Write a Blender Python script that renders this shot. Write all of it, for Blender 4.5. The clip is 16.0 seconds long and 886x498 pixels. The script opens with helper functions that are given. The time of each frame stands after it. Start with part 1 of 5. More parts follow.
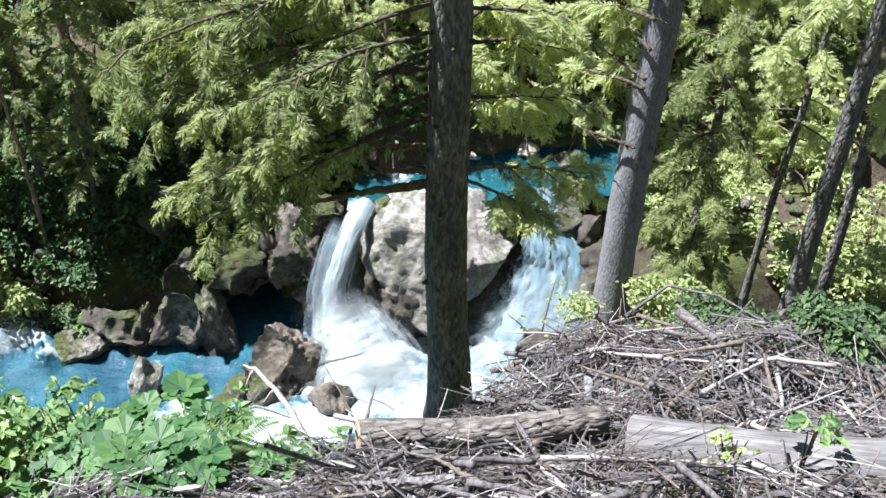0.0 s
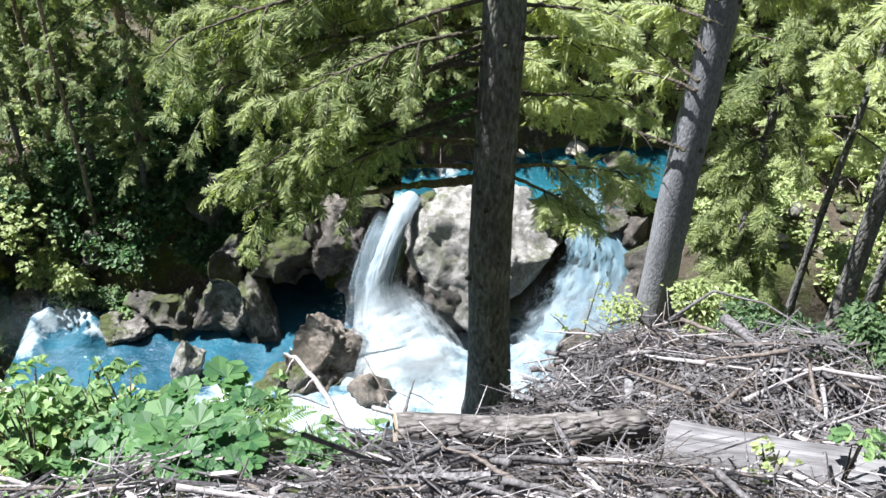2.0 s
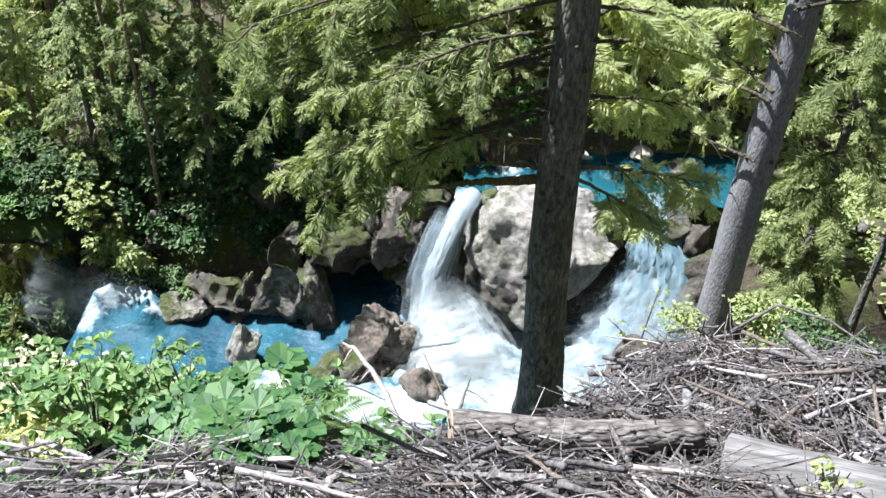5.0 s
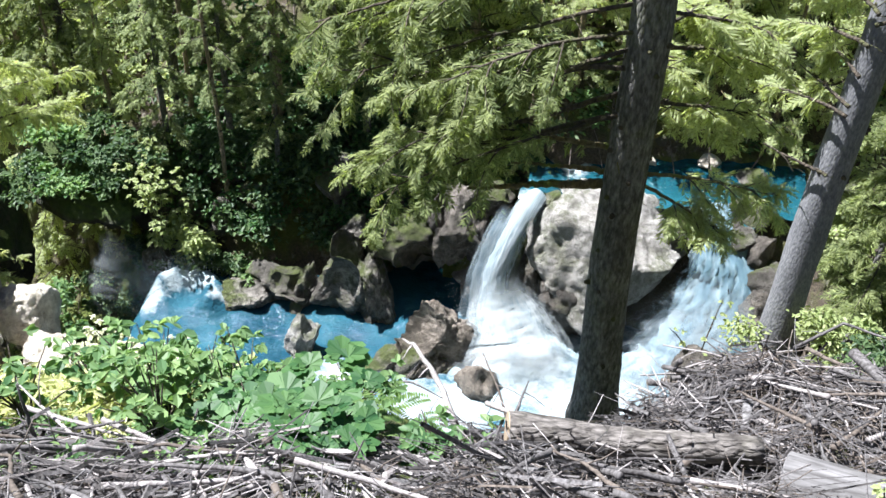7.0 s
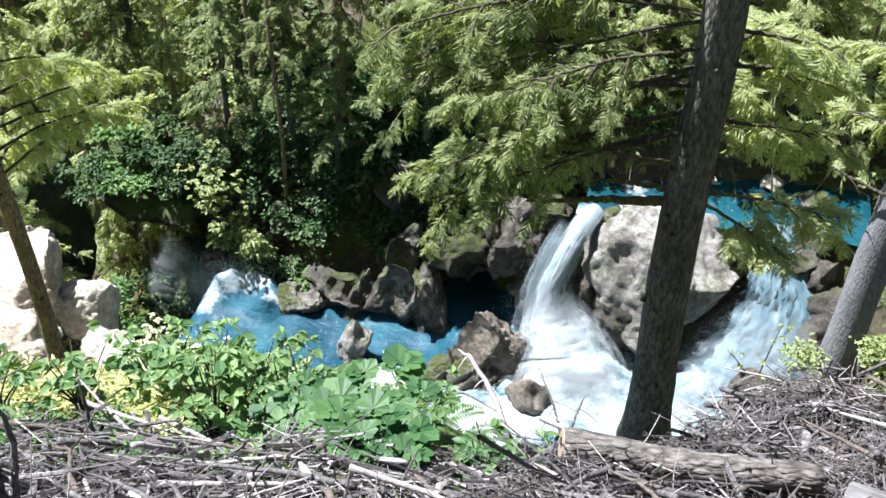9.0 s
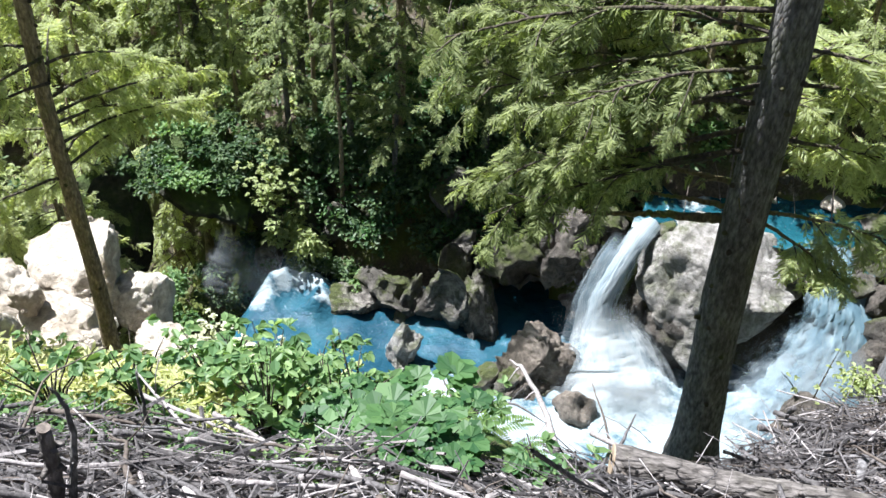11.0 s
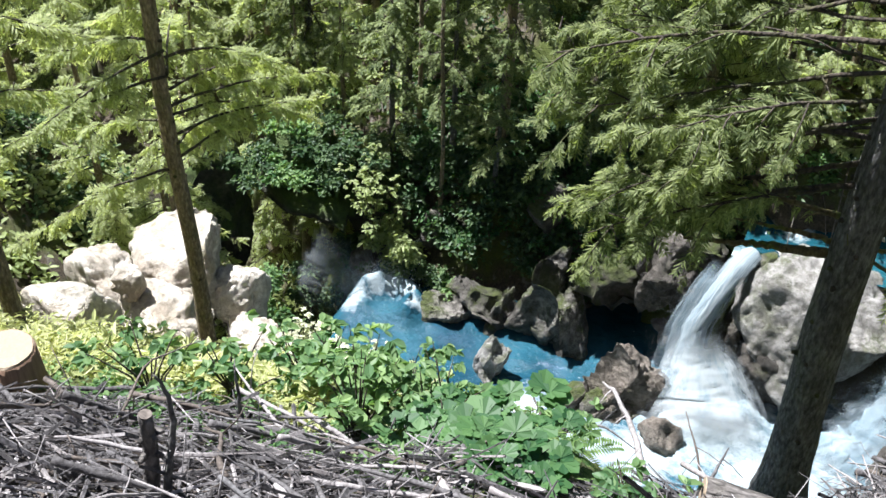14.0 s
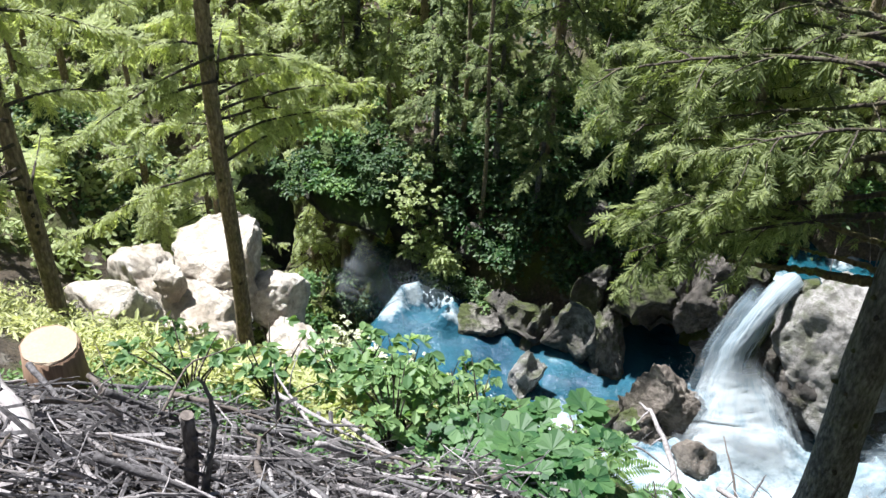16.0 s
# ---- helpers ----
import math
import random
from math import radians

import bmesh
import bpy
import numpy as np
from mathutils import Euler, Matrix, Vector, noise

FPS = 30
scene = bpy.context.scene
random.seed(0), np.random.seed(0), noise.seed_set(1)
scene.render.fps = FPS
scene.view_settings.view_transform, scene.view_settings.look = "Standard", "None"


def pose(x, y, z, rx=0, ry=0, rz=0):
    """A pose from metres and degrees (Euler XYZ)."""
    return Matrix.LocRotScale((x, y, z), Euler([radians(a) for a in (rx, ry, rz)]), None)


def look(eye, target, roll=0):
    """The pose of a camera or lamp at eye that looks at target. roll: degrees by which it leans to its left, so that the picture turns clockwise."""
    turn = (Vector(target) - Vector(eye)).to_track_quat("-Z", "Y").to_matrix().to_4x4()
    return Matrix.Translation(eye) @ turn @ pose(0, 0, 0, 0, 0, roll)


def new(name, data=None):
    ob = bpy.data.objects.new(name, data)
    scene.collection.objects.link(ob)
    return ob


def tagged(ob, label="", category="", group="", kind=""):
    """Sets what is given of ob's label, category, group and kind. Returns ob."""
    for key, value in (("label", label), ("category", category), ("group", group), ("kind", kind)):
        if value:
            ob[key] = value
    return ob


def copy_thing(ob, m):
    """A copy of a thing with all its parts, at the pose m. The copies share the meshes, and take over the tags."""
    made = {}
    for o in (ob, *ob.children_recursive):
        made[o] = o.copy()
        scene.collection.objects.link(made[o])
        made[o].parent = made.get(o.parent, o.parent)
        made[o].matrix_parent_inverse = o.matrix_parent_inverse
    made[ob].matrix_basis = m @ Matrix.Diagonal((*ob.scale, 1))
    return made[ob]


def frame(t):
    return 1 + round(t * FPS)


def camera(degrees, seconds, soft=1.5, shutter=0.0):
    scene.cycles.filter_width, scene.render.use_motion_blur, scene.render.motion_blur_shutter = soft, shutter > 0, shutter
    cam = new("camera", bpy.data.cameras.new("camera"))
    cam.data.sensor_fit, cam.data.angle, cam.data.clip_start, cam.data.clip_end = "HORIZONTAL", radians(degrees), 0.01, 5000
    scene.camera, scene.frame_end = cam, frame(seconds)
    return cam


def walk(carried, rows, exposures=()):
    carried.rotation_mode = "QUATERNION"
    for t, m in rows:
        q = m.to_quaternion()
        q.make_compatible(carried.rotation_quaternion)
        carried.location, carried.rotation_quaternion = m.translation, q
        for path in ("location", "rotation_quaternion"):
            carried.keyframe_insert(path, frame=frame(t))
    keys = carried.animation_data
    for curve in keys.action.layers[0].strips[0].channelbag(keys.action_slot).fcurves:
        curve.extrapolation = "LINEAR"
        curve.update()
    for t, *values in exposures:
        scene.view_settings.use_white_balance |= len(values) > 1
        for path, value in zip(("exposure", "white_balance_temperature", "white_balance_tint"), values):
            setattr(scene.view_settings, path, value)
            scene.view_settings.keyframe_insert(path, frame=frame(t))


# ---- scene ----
cam = camera(43.8, 16.0)
PATH = [
    (0, 0.000, 0.000, 17.000, 49.59, -1.03, 0.00),
    (0.5, 0.021, 0.020, 16.974, 49.58, -1.01, 0.84),
    (1, 0.014, 0.030, 16.975, 49.50, -1.09, 1.63),
    (1.5, 0.007, 0.025, 16.976, 49.42, -1.14, 2.42),
    (2, -0.002, 0.018, 16.982, 49.31, -1.19, 3.15),
    (2.5, -0.013, 0.026, 16.990, 49.13, -1.15, 3.74),
    (3, -0.024, 0.031, 16.981, 49.05, -1.23, 4.37),
    (3.5, -0.037, 0.033, 16.980, 49.04, -1.37, 5.02),
    (4, -0.051, 0.029, 16.988, 49.04, -1.53, 5.74),
    (6.5, -0.087, 0.002, 17.011, 48.77, -1.56, 10.28),
    (7, -0.105, 0.004, 17.030, 48.72, -1.63, 11.44),
    (7.5, -0.119, 0.009, 17.018, 48.77, -1.66, 12.55),
    (8, -0.131, 0.017, 17.007, 48.89, -1.61, 13.42),
    (8.5, -0.146, 0.021, 17.013, 49.02, -1.50, 14.16),
    (9, -0.156, 0.012, 17.016, 49.18, -1.43, 14.95),
    (11.5, -0.222, 0.010, 17.043, 49.39, -1.62, 19.58),
    (12, -0.232, 0.013, 17.045, 49.36, -1.57, 20.64),
    (12.5, -0.243, 0.008, 17.044, 49.38, -1.49, 21.74),
    (13, -0.260, -0.003, 17.052, 49.48, -1.48, 22.87),
    (13.5, -0.271, -0.001, 17.046, 49.63, -1.48, 23.89),
    (14, -0.283, 0.007, 17.032, 49.77, -1.56, 24.78),
    (14.5, -0.293, 0.002, 17.026, 49.91, -1.70, 25.55),
    (15, -0.298, -0.008, 17.029, 50.04, -1.79, 26.24),
    (15.5, -0.300, -0.017, 17.034, 50.20, -1.88, 26.95),
    (16, -0.313, -0.017, 17.049, 50.30, -2.04, 27.74),
]
walk(cam, [(t, pose(x, y, z, rx, ry, rz)) for t, x, y, z, rx, ry, rz in PATH],
     exposures=[(0, 1.80, 6080, 10), (4, 1.78, 6080, 10), (9, 1.74, 6080, 10), (12, 1.60, 6080, 10), (16, 1.50, 6080, 10)])

# ---- world and sun ----
SUN_AZ, SUN_EL = 166.0, 62.0       # azimuth counter-clockwise from +x, elevation, degrees
world = bpy.data.worlds.new("sky")
scene.world = world
world.use_nodes = True
sky = world.node_tree.nodes.new("ShaderNodeTexSky")
sky.sky_type = "NISHITA"
sky.sun_disc = False
sky.sun_elevation = radians(SUN_EL)
sky.sun_rotation = radians(90.0 - SUN_AZ)
back = world.node_tree.nodes["Background"]
back.inputs["Strength"].default_value = 0.031
world.node_tree.links.new(sky.outputs["Color"], back.inputs["Color"])
sun = new("sun", bpy.data.lights.new("sun", "SUN"))
sun.data.energy = 5.0
sun.data.angle = radians(0.55)
sun.data.color = (1.0, 0.975, 0.94)
to_sun = Vector((math.cos(radians(SUN_AZ)) * math.cos(radians(SUN_EL)), math.sin(radians(SUN_AZ)) * math.cos(radians(SUN_EL)), math.sin(radians(SUN_EL))))
sun.matrix_world = look(to_sun * 60, (0, 0, 0))


# ---- materials ----
def material(name):
    m = bpy.data.materials.new(name)
    m.use_nodes = True
    nt = m.node_tree
    return m, nt, nt.nodes["Principled BSDF"]


def node(nt, kind, **inputs):
    n = nt.nodes.new(kind)
    for k, v in inputs.items():
        n.inputs[k.replace("_", " ")].default_value = v
    return n


def tex_noise(nt, coord, scale, detail=5.0, rough=0.55, stretch=None):
    n = node(nt, "ShaderNodeTexNoise", Scale=scale, Detail=detail, Roughness=rough)
    if stretch:
        mp = nt.nodes.new("ShaderNodeMapping")
        mp.inputs["Scale"].default_value = stretch
        nt.links.new(coord, mp.inputs["Vector"])
        coord = mp.outputs["Vector"]
    nt.links.new(coord, n.inputs["Vector"])
    return n.outputs["Fac"]


def ramp(nt, fac, stops):
    r = nt.nodes.new("ShaderNodeValToRGB")
    el = r.color_ramp.elements
    while len(el) < len(stops):
        el.new(0.5)
    for e, (p, c) in zip(el, stops):
        e.position = p
        e.color = (*c, 1.0) if len(c) == 3 else c
    nt.links.new(fac, r.inputs["Fac"])
    return r.outputs["Color"]


def mix(nt, fac, a, b, kind="MIX"):
    m = nt.nodes.new("ShaderNodeMix")
    m.data_type = "RGBA"
    m.blend_type = kind
    for val, sock in ((fac, m.inputs[0]), (a, m.inputs[6]), (b, m.inputs[7])):
        if isinstance(val, (int, float)):
            sock.default_value = val
        elif isinstance(val, tuple):
            sock.default_value = (*val, 1.0)
        else:
            nt.links.new(val, sock)
    return m.outputs[2]


def maths(nt, op, a, b=0.0, clamp=False):
    m = nt.nodes.new("ShaderNodeMath")
    m.operation = op
    m.use_clamp = clamp
    for val, sock in ((a, m.inputs[0]), (b, m.inputs[1])):
        if isinstance(val, (int, float)):
            sock.default_value = val
        else:
            nt.links.new(val, sock)
    return m.outputs[0]


def relief(nt, bsdf, height, strength, dist):
    b = node(nt, "ShaderNodeBump", Strength=strength, Distance=dist)
    nt.links.new(height, b.inputs["Height"])
    nt.links.new(b.outputs["Normal"], bsdf.inputs["Normal"])


def coords(nt, which="Object"):
    return nt.nodes.new("ShaderNodeTexCoord").outputs[which]


def world_pos(nt):
    return nt.nodes.new("ShaderNodeNewGeometry").outputs["Position"]


def rock_material(name, light, dark, moss_amount, moss=(0.055, 0.075, 0.015), wet=0.0, spots=0.5):
    m, nt, b = material(name)
    c = world_pos(nt)
    big = tex_noise(nt, c, 0.9, 4)
    fine = tex_noise(nt, c, 7.0, 8, 0.65)
    grain = tex_noise(nt, c, 45.0, 6, 0.7)
    col = ramp(nt, big, [(0.34, dark), (0.62, light)])
    col = mix(nt, ramp(nt, fine, [(0.38, (0, 0, 0)), (0.62, (1, 1, 1))]), mix(nt, 0.75, col, (dark[0] * 0.6, dark[1] * 0.6, dark[2] * 0.6)), col)
    pits = node(nt, "ShaderNodeTexVoronoi", Scale=8.5, Randomness=1.0)
    warp = nt.nodes.new("ShaderNodeVectorMath")
    warp.operation = "ADD"
    nt.links.new(c, warp.inputs[0])
    w2 = node(nt, "ShaderNodeTexNoise", Scale=3.0, Detail=4.0)
    nt.links.new(c, w2.inputs["Vector"])
    nt.links.new(w2.outputs["Color"], warp.inputs[1])
    nt.links.new(warp.outputs[0], pits.inputs["Vector"])
    hole = ramp(nt, pits.outputs["Distance"], [(0.10, (1, 1, 1)), (0.17, (0, 0, 0))])
    pick = ramp(nt, tex_noise(nt, c, 1.7, 3), [(0.43, (0, 0, 0)), (0.54, (1, 1, 1))])
    hole = maths(nt, "MULTIPLY", hole, pick)
    col = mix(nt, maths(nt, "MULTIPLY", hole, spots), col, (0.035, 0.033, 0.028))
    stain = ramp(nt, tex_noise(nt, c, 2.6, 9, 0.75), [(0.50, (0, 0, 0)), (0.57, (1, 1, 1))])
    col = mix(nt, maths(nt, "MULTIPLY", stain, min(0.85, spots)), col, (dark[0] * 0.5, dark[1] * 0.5, dark[2] * 0.45))
    n = nt.nodes.new("ShaderNodeNewGeometry")
    sep = nt.nodes.new("ShaderNodeSeparateXYZ")
    nt.links.new(n.outputs["Normal"], sep.inputs[0])
    up = maths(nt, "MULTIPLY", maths(nt, "ADD", sep.outputs["Z"], 0.15), 1.1, True)
    patch = ramp(nt, tex_noise(nt, c, 1.4, 6, 0.7), [(0.60 - 0.25 * moss_amount, (0, 0, 0)), (0.68 - 0.2 * moss_amount, (1, 1, 1))])
    mossy = maths(nt, "MULTIPLY", maths(nt, "MULTIPLY", up, patch), min(1.0, moss_amount * 1.6))
    mcol = mix(nt, tex_noise(nt, c, 14.0, 4), (moss[0] * 0.5, moss[1] * 0.55, moss[2] * 0.6), (moss[0] * 1.7, moss[1] * 1.5, moss[2] * 1.5))
    col = mix(nt, mossy, col, mcol)
    nt.links.new(col, b.inputs["Base Color"])
    b.inputs["Roughness"].default_value = 0.85 - 0.5 * wet
    h = maths(nt, "ADD", maths(nt, "MULTIPLY", fine, 1.0), maths(nt, "MULTIPLY", grain, 0.35))
    h = maths(nt, "SUBTRACT", h, maths(nt, "MULTIPLY", hole, 0.8))
    relief(nt, b, h, 0.9, 0.16)
    return m


def bark_material(name, light, dark, moss=0.0, scale=1.0, depth=0.025):
    m, nt, b = material(name)
    c = coords(nt)
    big = tex_noise(nt, c, 2.2, 4)
    scales = node(nt, "ShaderNodeTexVoronoi", Scale=34.0 * scale)
    mp = nt.nodes.new("ShaderNodeMapping")
    mp.inputs["Scale"].default_value = (1, 1, 0.4)
    nt.links.new(c, mp.inputs["Vector"])
    nt.links.new(mp.outputs["Vector"], scales.inputs["Vector"])
    fine = tex_noise(nt, c, 26.0 * scale, 7, 0.7, (1, 1, 0.35))
    col = mix(nt, ramp(nt, fine, [(0.35, (0, 0, 0)), (0.68, (1, 1, 1))]), dark, light)
    col = mix(nt, maths(nt, "MULTIPLY", ramp(nt, big, [(0.45, (0, 0, 0)), (0.7, (1, 1, 1))]), 0.5), col, (dark[0] * 0.7, dark[1] * 0.7, dark[2] * 0.7))
    crack = ramp(nt, scales.outputs["Distance"], [(0.35, (1, 1, 1)), (0.75, (0, 0, 0))])
    col = mix(nt, maths(nt, "MULTIPLY", maths(nt, "SUBTRACT", 1.0, crack), 0.45), col, (dark[0] * 0.5, dark[1] * 0.5, dark[2] * 0.5))
    if moss:
        pm = ramp(nt, tex_noise(nt, c, 3.5, 6, 0.7), [(0.5, (0, 0, 0)), (0.62, (1, 1, 1))])
        col = mix(nt, maths(nt, "MULTIPLY", pm, moss), col, (0.10, 0.13, 0.02))
    nt.links.new(col, b.inputs["Base Color"])
    b.inputs["Roughness"].default_value = 0.92
    h = maths(nt, "ADD", maths(nt, "MULTIPLY", fine, 0.6), maths(nt, "MULTIPLY", crack, 0.6))
    relief(nt, b, h, 1.0, depth)
    return m


def leaf_material(name, a, b_col, glow, rough=0.6, thin=0.45):
    """Leaves: diffuse and gloss, with light let through from behind."""
    m, nt, b = material(name)
    g = nt.nodes.new("ShaderNodeNewGeometry")
    big = tex_noise(nt, g.outputs["Position"], 0.8, 3)
    t = maths(nt, "ADD", maths(nt, "MULTIPLY", g.outputs["Random Per Island"], 0.65), maths(nt, "MULTIPLY", maths(nt, "SUBTRACT", big, 0.5), 1.1), True)
    col = mix(nt, t, a, b_col)
    nt.links.new(col, b.inputs["Base Color"])
    b.inputs["Roughness"].default_value = rough
    b.inputs["Specular IOR Level"].default_value = 0.3
    tr = nt.nodes.new("ShaderNodeBsdfTranslucent")
    nt.links.new(mix(nt, 1.0, col, glow, "MULTIPLY"), tr.inputs["Color"])
    ms = nt.nodes.new("ShaderNodeMixShader")
    ms.inputs[0].default_value = thin
    nt.links.new(b.outputs[0], ms.inputs[1])
    nt.links.new(tr.outputs[0], ms.inputs[2])
    nt.links.new(ms.outputs[0], nt.nodes["Material Output"].inputs["Surface"])
    return m


def wood_material(name, light, dark, scale=1.0):
    m, nt, b = material(name)
    c = coords(nt)
    info = nt.nodes.new("ShaderNodeNewGeometry")
    grain = tex_noise(nt, c, 40.0 * scale, 6, 0.65, (1, 1, 0.06))
    big = tex_noise(nt, world_pos(nt), 2.4, 4)
    col = mix(nt, ramp(nt, grain, [(0.35, (0, 0, 0)), (0.65, (1, 1, 1))]), dark, light)
    col = mix(nt, maths(nt, "MULTIPLY", ramp(nt, big, [(0.42, (0, 0, 0)), (0.62, (1, 1, 1))]), 0.5), col, dark)
    col = mix(nt, maths(nt, "MULTIPLY", info.outputs["Random Per Island"], 0.7), col, (dark[0] * 0.8, dark[1] * 0.75, dark[2] * 0.7))
    nt.links.new(col, b.inputs["Base Color"])
    b.inputs["Roughness"].default_value = 0.8
    relief(nt, b, grain, 0.7, 0.01)
    return m


def ground_material():
    m, nt, b = material("forest_soil")
    c = world_pos(nt)
    big = tex_noise(nt, c, 0.55, 5, 0.6)
    mid = tex_noise(nt, c, 3.2, 6, 0.65)
    fine = tex_noise(nt, c, 22.0, 8, 0.75)
    soil = mix(nt, ramp(nt, fine, [(0.35, (0, 0, 0)), (0.68, (1, 1, 1))]), (0.025, 0.019, 0.013), (0.125, 0.095, 0.062))
    green = mix(nt, fine, (0.02, 0.035, 0.008), (0.14, 0.17, 0.03))
    col = mix(nt, ramp(nt, big, [(0.46, (0, 0, 0)), (0.58, (1, 1, 1))]), soil, green)
    stone = ramp(nt, mid, [(0.58, (0, 0, 0)), (0.64, (1, 1, 1))])
    col = mix(nt, maths(nt, "MULTIPLY", stone, 0.5), col, (0.24, 0.22, 0.19))
    nt.links.new(col, b.inputs["Base Color"])
    b.inputs["Roughness"].default_value = 0.95
    relief(nt, b, maths(nt, "ADD", mid, maths(nt, "MULTIPLY", fine, 0.5)), 1.0, 0.12)
    return m


def water_material(name, deep, pale, foams=(), foam_base=0.0):
    """Glacier water: milky turquoise, gloss on top, white foam round the given places (x, y, radius)."""
    m, nt, b = material(name)
    c = world_pos(nt)
    big = tex_noise(nt, c, 0.7, 4)
    col = mix(nt, ramp(nt, big, [(0.35, (0, 0, 0)), (0.65, (1, 1, 1))]), deep, pale)
    total = None
    warp = tex_noise(nt, c, 1.6, 6, 0.7)
    for x, y, r in foams:
        d = nt.nodes.new("ShaderNodeVectorMath")
        d.operation = "DISTANCE"
        sc = nt.nodes.new("ShaderNodeVectorMath")
        sc.operation = "MULTIPLY"
        sc.inputs[1].default_value = (1, 1, 0)
        nt.links.new(c, sc.inputs[0])
        nt.links.new(sc.outputs[0], d.inputs[0])
        d.inputs[1].default_value = (x, y, 0)
        near = maths(nt, "SUBTRACT", 1.0, maths(nt, "DIVIDE", d.outputs["Value"], r))
        total = near if total is None else maths(nt, "MAXIMUM", total, near)
    streak = tex_noise(nt, c, 3.4, 7, 0.7, (0.7, 1.4, 1))
    if total is None:
        foam = ramp(nt, streak, [(0.62 - foam_base, (0, 0, 0)), (0.78 - foam_base, (1, 1, 1))])
    else:
        s = maths(nt, "ADD", maths(nt, "MULTIPLY", total, 0.9), maths(nt, "MULTIPLY", maths(nt, "SUBTRACT", maths(nt, "ADD", maths(nt, "MULTIPLY", streak, 0.6), maths(nt, "MULTIPLY", warp, 0.4)), 0.5), 2.4))
        foam = ramp(nt, s, [(0.12 - foam_base, (0, 0, 0)), (0.62 - foam_base, (1, 1, 1))])
    col = mix(nt, foam, col, (0.36, 0.42, 0.45))
    nt.links.new(col, b.inputs["Base Color"])
    nt.links.new(maths(nt, "ADD", maths(nt, "MULTIPLY", foam, 0.6), 0.12), b.inputs["Roughness"])
    b.inputs["IOR"].default_value = 1.33
    waves = maths(nt, "ADD", tex_noise(nt, c, 2.2, 5, 0.6), maths(nt, "MULTIPLY", streak, 0.5))
    relief(nt, b, waves, 0.7, 0.16)
    return m


def white_water(name, stretch, cut=0.0, tint=(0.54, 0.63, 0.69), bump=0.6, crest=(0.74, 0.77, 0.79), most=1.0, fade=(0.0, 0.12)):
    """Falling water: white streaks with ragged, open edges."""
    m, nt, b = material(name)
    c = coords(nt, "UV")
    st = tex_noise(nt, c, 6.0, 8, 0.7, stretch)
    st2 = tex_noise(nt, c, 15.0, 6, 0.7, stretch)
    v = maths(nt, "ADD", maths(nt, "MULTIPLY", st, 0.65), maths(nt, "MULTIPLY", st2, 0.35))
    nt.links.new(ramp(nt, v, [(0.30, (tint[0] * 0.5, tint[1] * 0.68, tint[2] * 0.8)), (0.5, tint), (0.68, crest)]), b.inputs["Base Color"])
    b.inputs["Roughness"].default_value = 0.55
    relief(nt, b, v, bump, 0.15)
    sep = nt.nodes.new("ShaderNodeSeparateXYZ")
    nt.links.new(c, sep.inputs[0])
    e = maths(nt, "MULTIPLY", maths(nt, "SUBTRACT", 0.5, maths(nt, "ABSOLUTE", maths(nt, "SUBTRACT", sep.outputs["X"], 0.5))), 4.0)
    a = ramp(nt, maths(nt, "ADD", e, maths(nt, "MULTIPLY", maths(nt, "SUBTRACT", v, 0.5), 3.2)), [(0.02 + cut, (0, 0, 0)), (0.98 + cut, (1, 1, 1))])
    ends = maths(nt, "MULTIPLY", maths(nt, "DIVIDE", sep.outputs["Y"], max(fade[0], 0.001), True), maths(nt, "DIVIDE", maths(nt, "SUBTRACT", 0.975, sep.outputs["Y"]), fade[1], True))
    nt.links.new(maths(nt, "MULTIPLY", maths(nt, "MULTIPLY", a, most), ends), b.inputs["Alpha"])
    return m
